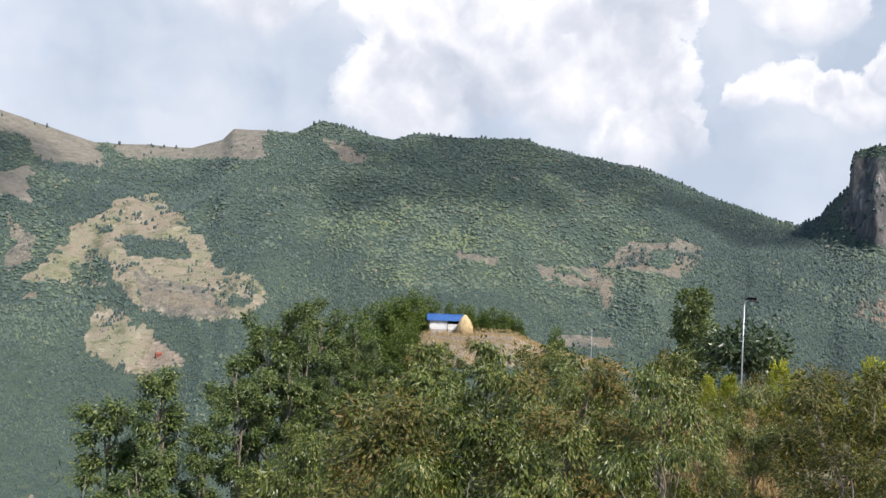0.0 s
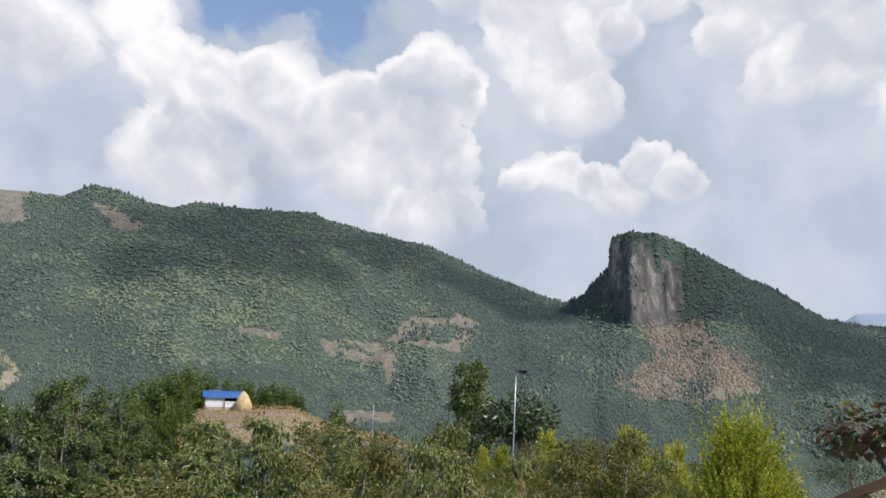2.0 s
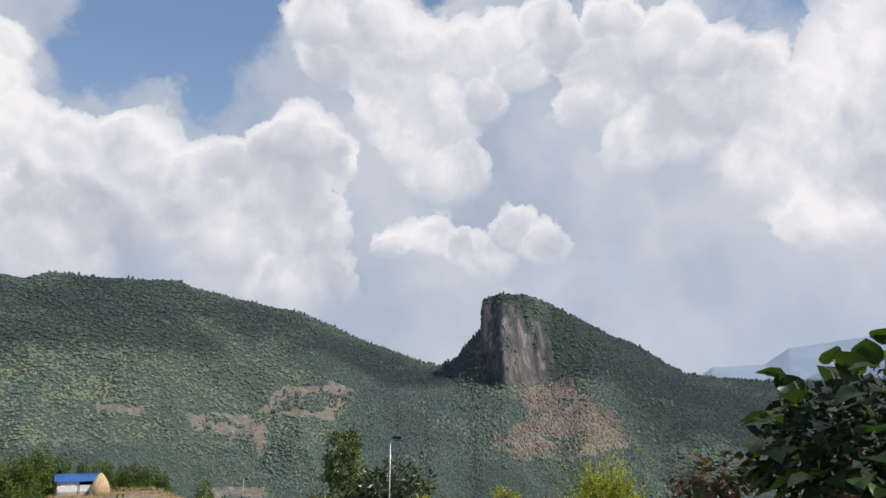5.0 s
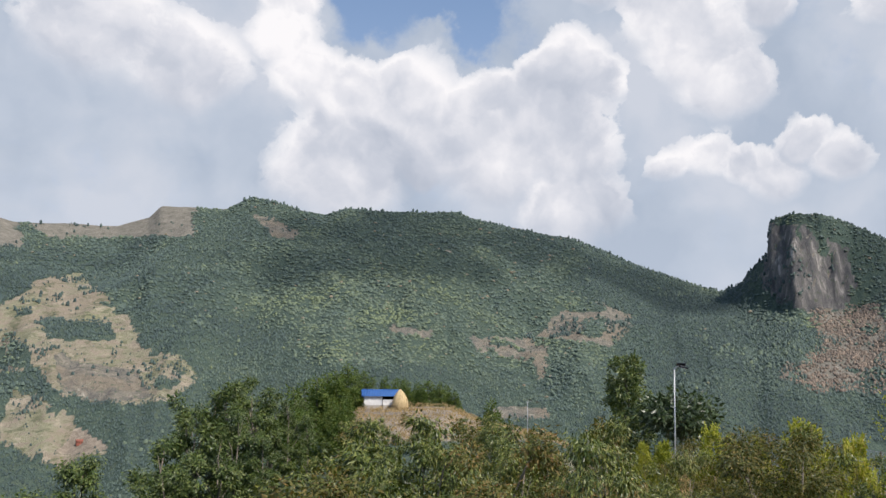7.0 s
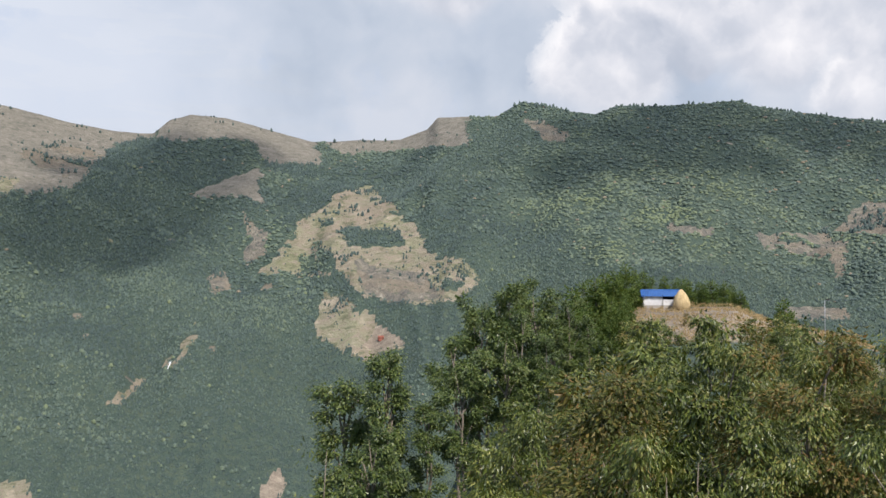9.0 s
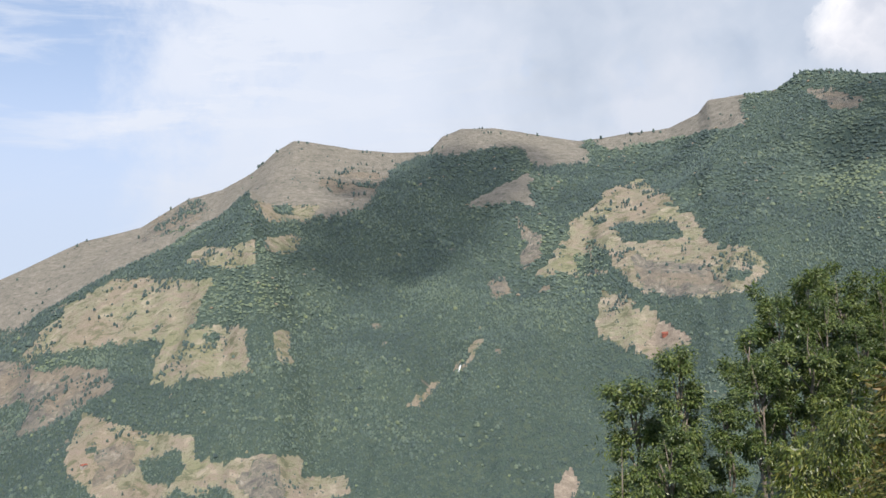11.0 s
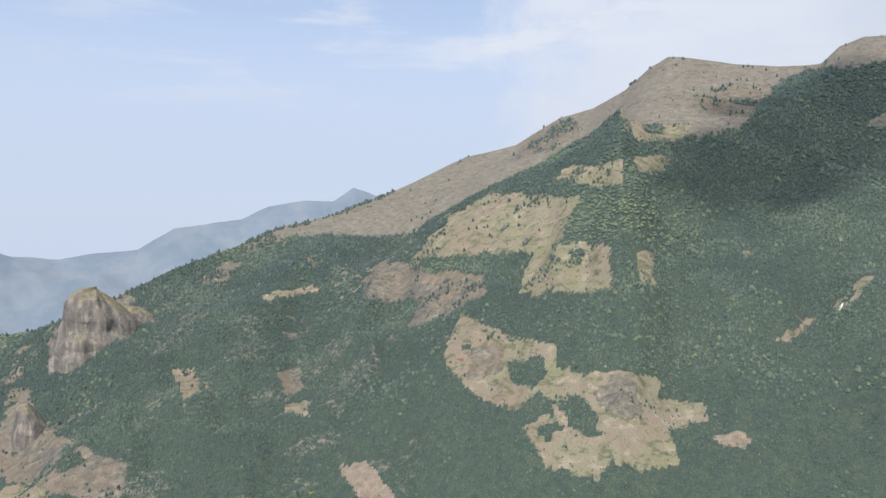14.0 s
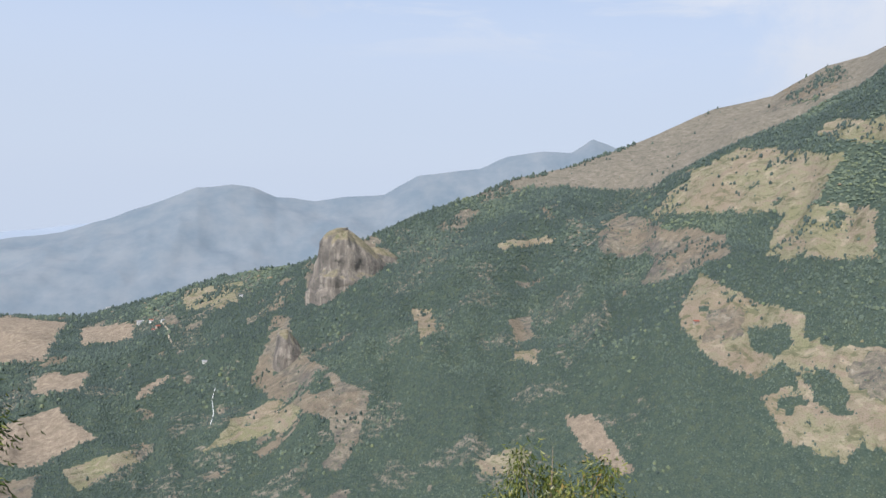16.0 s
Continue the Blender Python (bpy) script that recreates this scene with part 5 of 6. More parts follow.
def plant():
    rng = np.random.default_rng(12)
    sapling = [(make_tree("eucalyptus_sapling", 100 + i, 5.0, 2.7, 0.03, 40, 290, (0.108, 0.036), MAT_EUC, MAT_BARK, DOME, 1.5, 0.10, 2), 5.0) for i in range(5)]
    rusty = [(make_tree("rusty_sapling", 120 + i, 4.5, 2.6, 0.03, 36, 250, (0.095, 0.042), MAT_RUST, MAT_BARK, BUSH, 0.6, 0.105, 2), 4.5) for i in range(3)]
    sapling_far = [(make_tree("eucalyptus_sapling", 200 + i, 5.0, 2.8, 0.03, 34, 80, (0.24, 0.10), MAT_EUC, MAT_BARK, DOME, 1.0, 0.105, 2), 5.0) for i in range(4)]
    rusty_far = [(make_tree("rusty_sapling", 220 + i, 4.5, 2.6, 0.03, 38, 46, (0.23, 0.12), MAT_RUST, MAT_BARK, BUSH, 0.5, 0.115, 2), 4.5) for i in range(2)]
    tall = [(make_tree("eucalyptus_tree", 140 + i, 13.0, 4.4, 0.27, 26, 170, (0.30, 0.155), MAT_EUC_TALL, MAT_BARK, STACKED, 0.6, 0.105, limbs=10), 13.0) for i in range(4)]
    lone = [(make_tree("eucalyptus_tree", 150 + i, 14.0, 2.1, 0.42, 30, 330, (0.17, 0.095), MAT_EUC_TALL, MAT_BARK, STACKED, 0.7, 0.17, limbs=12), 14.0) for i in range(2)]
    cone = [(make_tree("casuarina_tree", 160 + i, 7.0, 3.2, 0.05, 60, 40, (0.42, 0.16), MAT_CONIFER, MAT_DARKBARK, CONE, 0.1, 0.12), 7.0) for i in range(3)]
    originals = [t[0] for g in (sapling, rusty, sapling_far, rusty_far, tall, lone, cone) for t in g]
    limit = table("-36 -3.8 -30 -3.2 -25 -2.8 -20 -3.3 -16 -2.6 -13.6 -3.0 -10.4 -2.2 -8.7 -1.5 -7.9 -1.1 -7 -1.8 -4.8 -1.7 -3.2 -1.3 -1.5 -1.7 1 -1.6 2.3 -2.0 4 -3.2 6 -5.5 9 -7.6 12 -9 14 -11 18 -13.5 22 -16")
    rings = [15.5, 18.5, 22, 26.5, 32, 39, 48, 59, 72, 88, 105, 122]
    for n, r0 in enumerate(rings):
        step = math.degrees(2.9 / r0) if r0 < 40 else math.degrees(3.7 / r0)
        for a in np.arange(-34, 19, step):
            az, r = a + rng.uniform(-0.4, 0.4) * step, r0 * rng.uniform(0.92, 1.1)
            lane = -17 - 3.5 * (r - 30) / 16
            if abs(az - lane) < 1.75 and 26 < r < 45 or (az < -16.5 and r > 34) or (-16 < az < 2 and r > 118) or (az < -6.5 and r > 90):
                continue
            if az + math.degrees(1.5 / r) > (20 if r < 22 else 14.5) or (az > 3.5 and r > 62):
                continue
            g = float(near_height(az, r))
            down = max(0, 34 - r) * (0.2 if az > -11 else 0.07 if az > -20.5 else 0.025) + rng.uniform(0, 1) ** 1.2 * (4.2 if az > -7 else 2.2 if az > -19 else 0.9) * (30 / max(r, 26))
            top = EYE + math.tan(radians(float(along(limit, az)) - down)) * r
            if -19.6 < az < -16.6 and r <= 29:
                top = min(top, EYE + math.tan(radians(-9.3 - 0.5 * abs(az + 19))) * r)
            h = (top - g) * (1.12 if r < 60 else 1.03)
            if h < 1.4:
                continue
            near = r < 34
            red = rng.random() < (0.3 if az < -6 else 0.16)
            group = (rusty if near else rusty_far) if red else (sapling if near else sapling_far)
            put(group[rng.integers(len(group))], az, r, min(h, 7.8), rng, "rust-tinged leafy shrub on the hillside" if red else "young eucalyptus with glossy drooping leaves on the slope",
                "shrub" if red else "sapling", "saplings on the hillside")
    # the stand of tall eucalyptus at the edge of the drop
    for az, r, top in ((13.3, 70, -3.4), (11.8, 74, -2.2), (9.2, 70, -1.6), (12.4, 78, -1.6), (11.3, 72, -0.4), (10.4, 80, 0.3), (9.6, 74, 0.1), (8.6, 82, 0.5), (7.8, 76, 0.2), (6.9, 84, -0.2),
                       (5.6, 82, -0.8), (12.9, 64, -5.0), (10.2, 66, -2.8), (7.0, 68, -3.0), (4.4, 76, -2.0)):
        g = float(near_height(az, r))
        put(tall[rng.integers(4)], az, r, EYE + math.tan(radians(top)) * r - g, rng, "tall eucalyptus with a pale bare lower trunk", "eucalyptus tree", "eucalyptus stand")
    for az, r, top in ((20.2, 46, -6.1), (17.9, 44, -4.1), (19.2, 38, -9.4), (15.4, 42, -7.8)):
        g = float(near_height(az, r))
        put(lone[rng.integers(2)], az, r, EYE + math.tan(radians(top)) * r - g, rng, "lone slender eucalyptus at the edge of the drop", "eucalyptus tree", "eucalyptus at the edge")
    # dark casuarinas round the hut
    for az, r, top in ((5.4, 118, 0.4), (4.6, 125, 0.6), (3.9, 120, 0.9), (3.2, 130, 1.2), (2.6, 126, 1.5), (1.9, 138, 2.0), (1.3, 140, 1.5), (0.8, 158, 1.3), (0.2, 156, 1.0), (-0.6, 160, 1.1),
                       (-1.3, 158, 0.8), (-2.2, 160, 0.9), (-2.9, 162, 0.7), (-3.7, 164, 0.7), (-4.4, 158, 0.7), (-5.0, 160, 0.5), (-5.5, 158, 0.0), (3.0, 105, -0.4), (2.4, 100, -0.8), (4.4, 102, -0.6),
                       (5.6, 100, -1.0), (1.8, 112, -0.3), (-5.8, 156, -0.6), (-1.8, 163, 0.9), (-3.2, 157, 0.5)):
        g = float(near_height(az, r))
        put(cone[rng.integers(3)], az, r, max(2.5, EYE + math.tan(radians(top)) * r - g), rng, "dark green casuarina on the knoll behind the hut", "casuarina tree", "trees round the hut")
    az, r = -7.9, 78
    put(cone[0], az, r, EYE + math.tan(radians(-0.3)) * r - float(near_height(az, r)), rng, "pointed green tree above the hillside saplings", "tree", "")
    for o in originals:
        for c in list(o.children_recursive) + [o]:
            bpy.data.objects.remove(c)


plant()


# ---- the knoll: hut, haystack, lamps ----
def box(bm, size, at, rot=None):
    m = Matrix.Translation(at) @ (rot or Matrix.Identity(4)) @ Matrix.Diagonal((*size, 1))
    return bmesh.ops.create_cube(bm, size=1.0, matrix=m)["verts"]


def box_part(name, size, at, mat, parent, label="", rot=None, bevel=0.01):
    bm = bmesh.new()
    box(bm, size, at, rot)
    if bevel:
        bmesh.ops.bevel(bm, geom=bm.edges[:], offset=bevel, segments=1, affect="EDGES")
    return part(name, bm, mat, parent, label, False)


MAT_ROOF = plain("blue_painted_sheet", [(0.35, (0.022, 0.088, 0.27)), (0.65, (0.034, 0.125, 0.36))], 1.2, 0.45, 0.5, 0.1, (1, 0.2, 1))
MAT_WALL = plain("whitewashed_wall", [(0.3, (0.55, 0.54, 0.52)), (0.55, (0.74, 0.74, 0.73)), (0.8, (0.80, 0.80, 0.79))], 1.3, 0.9, 0.2, bump=0.3)
MAT_PLINTH = plain("mud_plinth", [(0.3, (0.30, 0.27, 0.23)), (0.7, (0.45, 0.42, 0.37))], 3.0, 0.95, 0.1, bump=0.5)
MAT_DARK = plain("dark_timber", [(0.3, (0.03, 0.025, 0.02)), (0.7, (0.07, 0.055, 0.045))], 4.0, 0.9, 0.2)
MAT_STRAW = plain("straw", [(0.3, (0.44, 0.33, 0.17)), (0.55, (0.58, 0.45, 0.25)), (0.8, (0.68, 0.55, 0.33))], 5.0, 0.95, 0.1, stretch=(1, 1, 0.25), bump=1.0)
MAT_STEEL = plain("galvanised_steel", [(0.3, (0.45, 0.46, 0.47)), (0.7, (0.62, 0.63, 0.64))], 4.0, 0.45, 0.5, 0.6)
MAT_BLACK = plain("black_panel", [(0.3, (0.02, 0.022, 0.03)), (0.7, (0.035, 0.04, 0.05))], 6.0, 0.4, 0.5)
MAT_RAIL = plain("varnished_wood", [(0.3, (0.19, 0.10, 0.055)), (0.6, (0.31, 0.17, 0.09)), (0.8, (0.40, 0.24, 0.13))], 5.0, 0.5, 0.4, stretch=(0.3, 0.3, 1.5), bump=0.3)
MAT_RUSTY = plain("weathered_post", [(0.3, (0.06, 0.045, 0.04)), (0.7, (0.15, 0.11, 0.09))], 8.0, 0.9, 0.2, bump=0.4)
MAT_TILE = plain("red_roof", [(0.3, (0.22, 0.07, 0.05)), (0.7, (0.32, 0.12, 0.08))], 1.0, 0.8, 0.2)
MAT_WHITE = plain("white_paint", [(0.3, (0.70, 0.70, 0.69)), (0.7, (0.80, 0.80, 0.79))], 1.0, 0.7, 0.3)
MAT_FOAM = plain("white_water", [(0.3, (0.55, 0.58, 0.60)), (0.7, (0.78, 0.80, 0.81))], 0.2, 0.4, 0.5)
MAT_PATH = plain("pale_track", [(0.3, (0.36, 0.30, 0.23)), (0.7, (0.50, 0.44, 0.35))], 0.1, 0.95, 0.1)


def corrugated(bm, width, a, b, waves, thick=0.02):
    """A ribbed sheet from the line y,z = a to b, along x."""
    n = waves * 4
    rows = []
    for y, zz in (a, b):
        rows.append([bm.verts.new((-width / 2 + width * i / n, y, zz + 0.025 * math.sin(2 * math.pi * i / 4))) for i in range(n + 1)])
    faces = [bm.faces.new((rows[0][i], rows[0][i + 1], rows[1][i + 1], rows[1][i])) for i in range(n)]
    ext = bmesh.ops.extrude_face_region(bm, geom=faces)
    for v in ext["geom"]:
        if isinstance(v, bmesh.types.BMVert):
            v.co.z -= thick


def hut():
    """A small gabled hut with a ribbed blue roof; the front faces down the slope towards the viewpoint."""
    root = new("hut")
    W, D, H, RISE = 5.6, 3.4, 1.95, 0.95
    box_part("plinth", (W + 0.2, D + 0.2, 0.7), (0, 0, 0.05), MAT_PLINTH, root, "grey mud plinth")
    # front wall, with an open slot under the eaves at one end
    box_part("front_wall", (W * 0.56, 0.16, H - 0.4), (-W * 0.22, -D / 2, 0.4 + (H - 0.4) / 2), MAT_WALL, root, "whitewashed wall with worn patches")
    box_part("front_wall", (W * 0.44, 0.16, H - 1.0), (W * 0.28, -D / 2, 0.4 + (H - 1.0) / 2), MAT_WALL, root, "whitewashed wall with worn patches")
    box_part("back_wall", (W, 0.16, H - 0.4), (0, D / 2, 0.4 + (H - 0.4) / 2), MAT_WALL, root)
    # dark sheet added inside, standing in for the shade seen through the slot
    box_part("inner_wall", (W - 0.3, 0.08, H - 0.5), (0, 0.2, 0.4 + (H - 0.5) / 2), MAT_DARK, root, "dark board added for the shade behind the slot")
    for s in (-1, 1):
        bm = bmesh.new()
        pts = [(-D / 2 + 0.08, 0.4), (D / 2 - 0.08, 0.4), (D / 2 - 0.08, H), (0, H + RISE - 0.05), (-D / 2 + 0.08, H)]
        f = bm.faces.new([bm.verts.new((s * (W / 2 - 0.08) - 0.08, y, zz)) for y, zz in pts])
        e = bmesh.ops.extrude_face_region(bm, geom=[f])
        for v in e["geom"]:
            if isinstance(v, bmesh.types.BMVert):
                v.co.x += 0.16
        part("gable_wall", bm, MAT_WALL, root, "", False)
    for a, b in (((-D / 2 - 0.45, H - 0.1), (0.02, H + RISE)), ((D / 2 + 0.45, H - 0.1), (-0.02, H + RISE))):
        bm = bmesh.new()
        corrugated(bm, W + 0.7, a, b, 24)
        part("roof_sheet", bm, MAT_ROOF, root, "ribbed bright blue roof sheet", False)
    bm = bmesh.new()
    tube(bm, [(-W / 2 - 0.36, 0, H + RISE + 0.02), (W / 2 + 0.36, 0, H + RISE + 0.02)], [0.07, 0.07], 8)
    part("ridge_cap", bm, MAT_ROOF, root)
    for x in (-W / 2 - 0.25, -W / 2 + 0.02, 0.3, W / 2 - 0.05):
        box_part("post", (0.09, 0.09, H + 0.1), (x, -D / 2 - 0.3, H / 2), MAT_DARK, root, "dark timber post")
    for x in (-1.9, -0.6):
        box_part("shutter", (0.5, 0.05, 0.6), (x, -D / 2 - 0.1, 1.25), MAT_WHITE, root, "pale closed shutter")
    # the open lean-to at the end
    bm = bmesh.new()
    corrugated(bm, 1.3, (-D / 2 + 0.2, H - 0.55), (D / 2 - 0.2, H - 0.25), 5)
    lean = part("lean_to_roof", bm, MAT_DARK, root, "dark sheet over the lean-to", False)
    lean.location.x = -W / 2 - 0.75
    for y in (-1.2, 1.2):
        box_part("lean_to_post", (0.08, 0.08, 1.5), (-W / 2 - 1.3, y, 0.7), MAT_DARK, root)
    return tagged(root, "small whitewashed hut with a bright blue sheet roof on the knoll", "hut")


def facing(az, r, lift=0.0, turn=0.0):
    """A pose on the near ground whose -y side faces the viewpoint."""
    return Matrix.Translation(spot(az, r, lift)) @ Matrix.Rotation(radians(az + turn), 4, "Z")


HUT = hut()
HUT.matrix_world = facing(-0.35, 140, -0.1, 4)


def haystack():
    rng = np.random.default_rng(3)
    bm = bmesh.new()
    prof = [(0.0, 1.1), (0.4, 1.28), (0.9, 1.34), (1.5, 1.24), (2.1, 1.0), (2.6, 0.72), (3.0, 0.42), (3.3, 0.14)]
    rings = []
    for zz, rad in prof:
        rings.append([bm.verts.new((math.cos(t) * rad * (1 + 0.06 * math.sin(t * 3 + zz)), math.sin(t) * rad, zz + 0.05 * math.sin(5 * t))) for t in (2 * math.pi * i / 28 for i in range(28))])
    for a, b in zip(rings, rings[1:]):
        for i in range(28):
            bm.faces.new((a[i], a[(i + 1) % 28], b[(i + 1) % 28], b[i]))
    bm.faces.new(rings[-1])
    root = new("haystack")
    part("stack", bm, MAT_STRAW, root)
    n = 1500
    t, h = rng.uniform(0, 6.283, n), rng.uniform(0, 3.3, n)
    rad = np.interp(h, [p[0] for p in prof], [p[1] for p in prof]) * 1.01
    P = np.stack([np.cos(t) * rad, np.sin(t) * rad, h], 1)
    V, F = leaves(rng, P, np.stack([np.cos(t) * 0.4, np.sin(t) * 0.4, -np.ones(n)], 1) + rng.normal(0, 0.25, (n, 3)), 0.35, 0.03)
    mesh_part("loose_straw", V, F, MAT_STRAW, root)
    bm = bmesh.new()
    tube(bm, [(0, 0, 3.0), (0.03, 0, 3.6)], [0.04, 0.02], 6)
    part("stake", bm, MAT_DARKBARK, root)
    return tagged(root, "tall domed golden haystack beside the hut", "haystack")


STACK = haystack()
STACK.matrix_world = facing(-1.72, 137.2, -0.1) @ Matrix.Diagonal((0.98, 0.98, 0.98, 1))


def street_lamp(az, r, height, lean):
    root = new("street_lamp")
    bm = bmesh.new()
    tube(bm, [(0, 0, -0.3), (0, 0, height * 0.5), (0, 0, height)], [0.036, 0.031, 0.026], 10)
    part("pole", bm, MAT_STEEL, root, "slim galvanised pole")
    bm = bmesh.new()
    tube(bm, [(0, 0, height - 0.05), (0.12, 0, height + 0.07), (0.34, 0, height + 0.1)], [0.028, 0.026, 0.022], 8)
    part("arm", bm, MAT_STEEL, root)
    head = box_part("lamp_head", (0.42, 0.26, 0.07), (0.42, 0, height + 0.04), MAT_BLACK, root, "dark flat lamp head", Matrix.Rotation(radians(12), 4, "Y"), 0.02)
    box_part("lens", (0.26, 0.18, 0.02), (0.42, 0, height - 0.01), MAT_WHITE, root, "frosted lens", Matrix.Rotation(radians(12), 4, "Y"), 0.004)
    box_part("solar_panel", (0.4, 0.34, 0.03), (0.3, 0.02, height + 0.16), MAT_BLACK, root, "small tilted solar panel", Matrix.Rotation(radians(-20), 4, "X"), 0.006)
    box_part("base_plate", (0.3, 0.3, 0.04), (0, 0, 0.02), MAT_STEEL, root)
    root.matrix_world = facing(az, r) @ Matrix.Rotation(radians(lean), 4, "Y")
    return tagged(root, "slim grey street lamp with a dark flat head", "street lamp", "street lamps")


street_lamp(-19.85, 40, 5.4, 1.6)
street_lamp(-10.4, 108, 4.4, 0.5)


# ---- the garden on the terrace ----
def thuja(name, seed, height, width, sprays, per, leaf, tips=0):
    """A golden thuja: upright feathery sprays round a hidden stem."""
    rng = np.random.default_rng(seed)
    root = new(name)
    bm = bmesh.new()
    tube(bm, [(0, 0, -0.2), (0.01, 0, height * 0.5), (0, 0.01, height * 0.85)], [0.05, 0.03, 0.01], 7)
    part("trunk", bm, MAT_DARKBARK, root)
    h = rng.beta(1.1, 1.3, sprays)
    rad = np.interp(h, np.linspace(0, 1, 7), (0.8, 1.0, 1.0, 0.9, 0.7, 0.42, 0.08)) * width * 0.5 * np.sqrt(rng.uniform(0.35, 1, sprays))
    a = rng.uniform(0, 6.283, sprays)
    rad *= 1 + 0.15 * np.sin(a * 3 + seed)
    B = np.stack([np.cos(a) * rad, np.sin(a) * rad, h * height * 0.9], 1)
    up = np.stack([np.cos(a) * 0.55, np.sin(a) * 0.55, np.ones(sprays)], 1) + rng.normal(0, 0.26, (sprays, 3))
    up /= np.linalg.norm(up, axis=1)[:, None]
    length = height * rng.uniform(0.1, 0.2, sprays)
    # a few long loose shoots at the top
    B[:tips] = np.stack([rng.normal(0, 0.16, tips) * width, rng.normal(0, 0.16, tips) * width, height * rng.uniform(0.72, 0.95, tips)], 1)
    length[:tips] = height * rng.uniform(0.16, 0.34, tips)
    s = np.tile(np.linspace(0, 1, per), sprays)
    BB, U, L = np.repeat(B, per, 0), np.repeat(up, per, 0), np.repeat(length, per)
    P = BB + U * (s * L)[:, None]
    D = U + rng.normal(0, 0.75, P.shape)
    V, F = leaves(rng, P, D, leaf[0] * (1.15 - 0.6 * s), leaf[1])
    mesh_part("foliage", V, F, MAT_THUJA, root)
    return root


def garden():
    rng = np.random.default_rng(31)
    small = thuja("golden_thuja", 5, 2.3, 1.4, 420, 14, (0.13, 0.05))
    for az, r, top, w in ((-22.2, 34, -2.2, 1.0), (-27.6, 34, -1.8, 1.5), (-19.2, 38, -3.2, 0.8), (-14.8, 60, -2.9, 1.0), (-30.3, 26, -2.7, 0.9), (-17.9, 44, -3.3, 0.7), (-23.3, 33, -2.9, 0.7), (-25.0, 36, -2.8, 0.6)):
        h = EYE + math.tan(radians(top)) * r - float(near_height(az, r))
        ob = copy_thing(small, Matrix.Translation(spot(az, r)) @ Matrix.Rotation(rng.uniform(0, 6.28), 4, "Z") @ Matrix.Diagonal((w, w, h / 2.25, 1)))
        tagged(ob, "clipped golden thuja bush in the hillside garden", "thuja", "golden thujas")
    for c in list(small.children) + [small]:
        bpy.data.objects.remove(c)
    big = thuja("golden_thuja", 9, 2.0, 1.16, 2200, 20, (0.052, 0.017), 46)
    big.matrix_world = Matrix.Translation(spot(-33.7, 9.0)) @ Matrix.Diagonal((0.92, 0.92, 1.07, 1))
    tagged(big, "feathery yellow-green thuja with loose upright tips", "thuja", "golden thujas")
    # the round-crowned tree and the spreading large-leaved tree behind the lamp
    t = make_tree("round_tree", 61, 7.2, 3.4, 0.08, 120, 60, (0.26, 0.15), MAT_EUC_TALL, MAT_DARKBARK, EGG, 0.3, 0.11)
    g = float(near_height(-17.1, 54))
    s = (EYE + math.tan(radians(2.2)) * 54 - g) / 7.2
    t.matrix_world = Matrix.Translation(spot(-17.1, 54)) @ Matrix.Diagonal((s * 0.92, s * 0.92, s, 1))
    tagged(t, "dense egg-shaped green tree behind the street lamp", "tree")
    t = make_tree("spreading_tree", 63, 3.7, 4.6, 0.4, 90, 30, (0.36, 0.19), MAT_BROAD, MAT_DARKBARK, FLAT, 0.2, 0.12, 2, limbs=9)
    g = float(near_height(-20.4, 50))
    s = (EYE + math.tan(radians(-0.2)) * 50 - g) / 3.7
    t.matrix_world = Matrix.Translation(spot(-20.4, 50)) @ Matrix.Diagonal((1, 1, s, 1))
    tagged(t, "spreading tree with large dark leaves and open trunk", "tree")
    # a small flat-layered conifer and a thin dark sapling by the near fence
    t = make_tree("layered_conifer", 64, 1.5, 1.3, 0.45, 40, 60, (0.07, 0.016), MAT_BROAD, MAT_DARKBARK, FLAT, 0.0, 0.12, 2)
    t.matrix_world = Matrix.Translation(spot(-40.6, 16.5)) @ Matrix.Diagonal((1, 1, 1.0, 1))
    tagged(t, "small flat-topped dark conifer by the fence", "conifer")
    t = make_tree("thin_sapling", 66, 2.2, 0.8, 0.5, 14, 16, (0.08, 0.04), MAT_BROAD, MAT_DARKBARK, BUSH, 0.4, 0.15)
    t.matrix_world = Matrix.Translation(spot(-31.4, 24))
    tagged(t, "thin dark sapling with few leaves", "sapling")


garden()


# leaf green darkened to carry the shade within the bush
MAT_INNER_SHADE = leaf_material("inner_leaf_shade", [(0.0, (0.014, 0.026, 0.012)), (0.7, (0.026, 0.044, 0.018)), (1.0, (0.05, 0.07, 0.026))], 0.6, 0.2, 0.1)


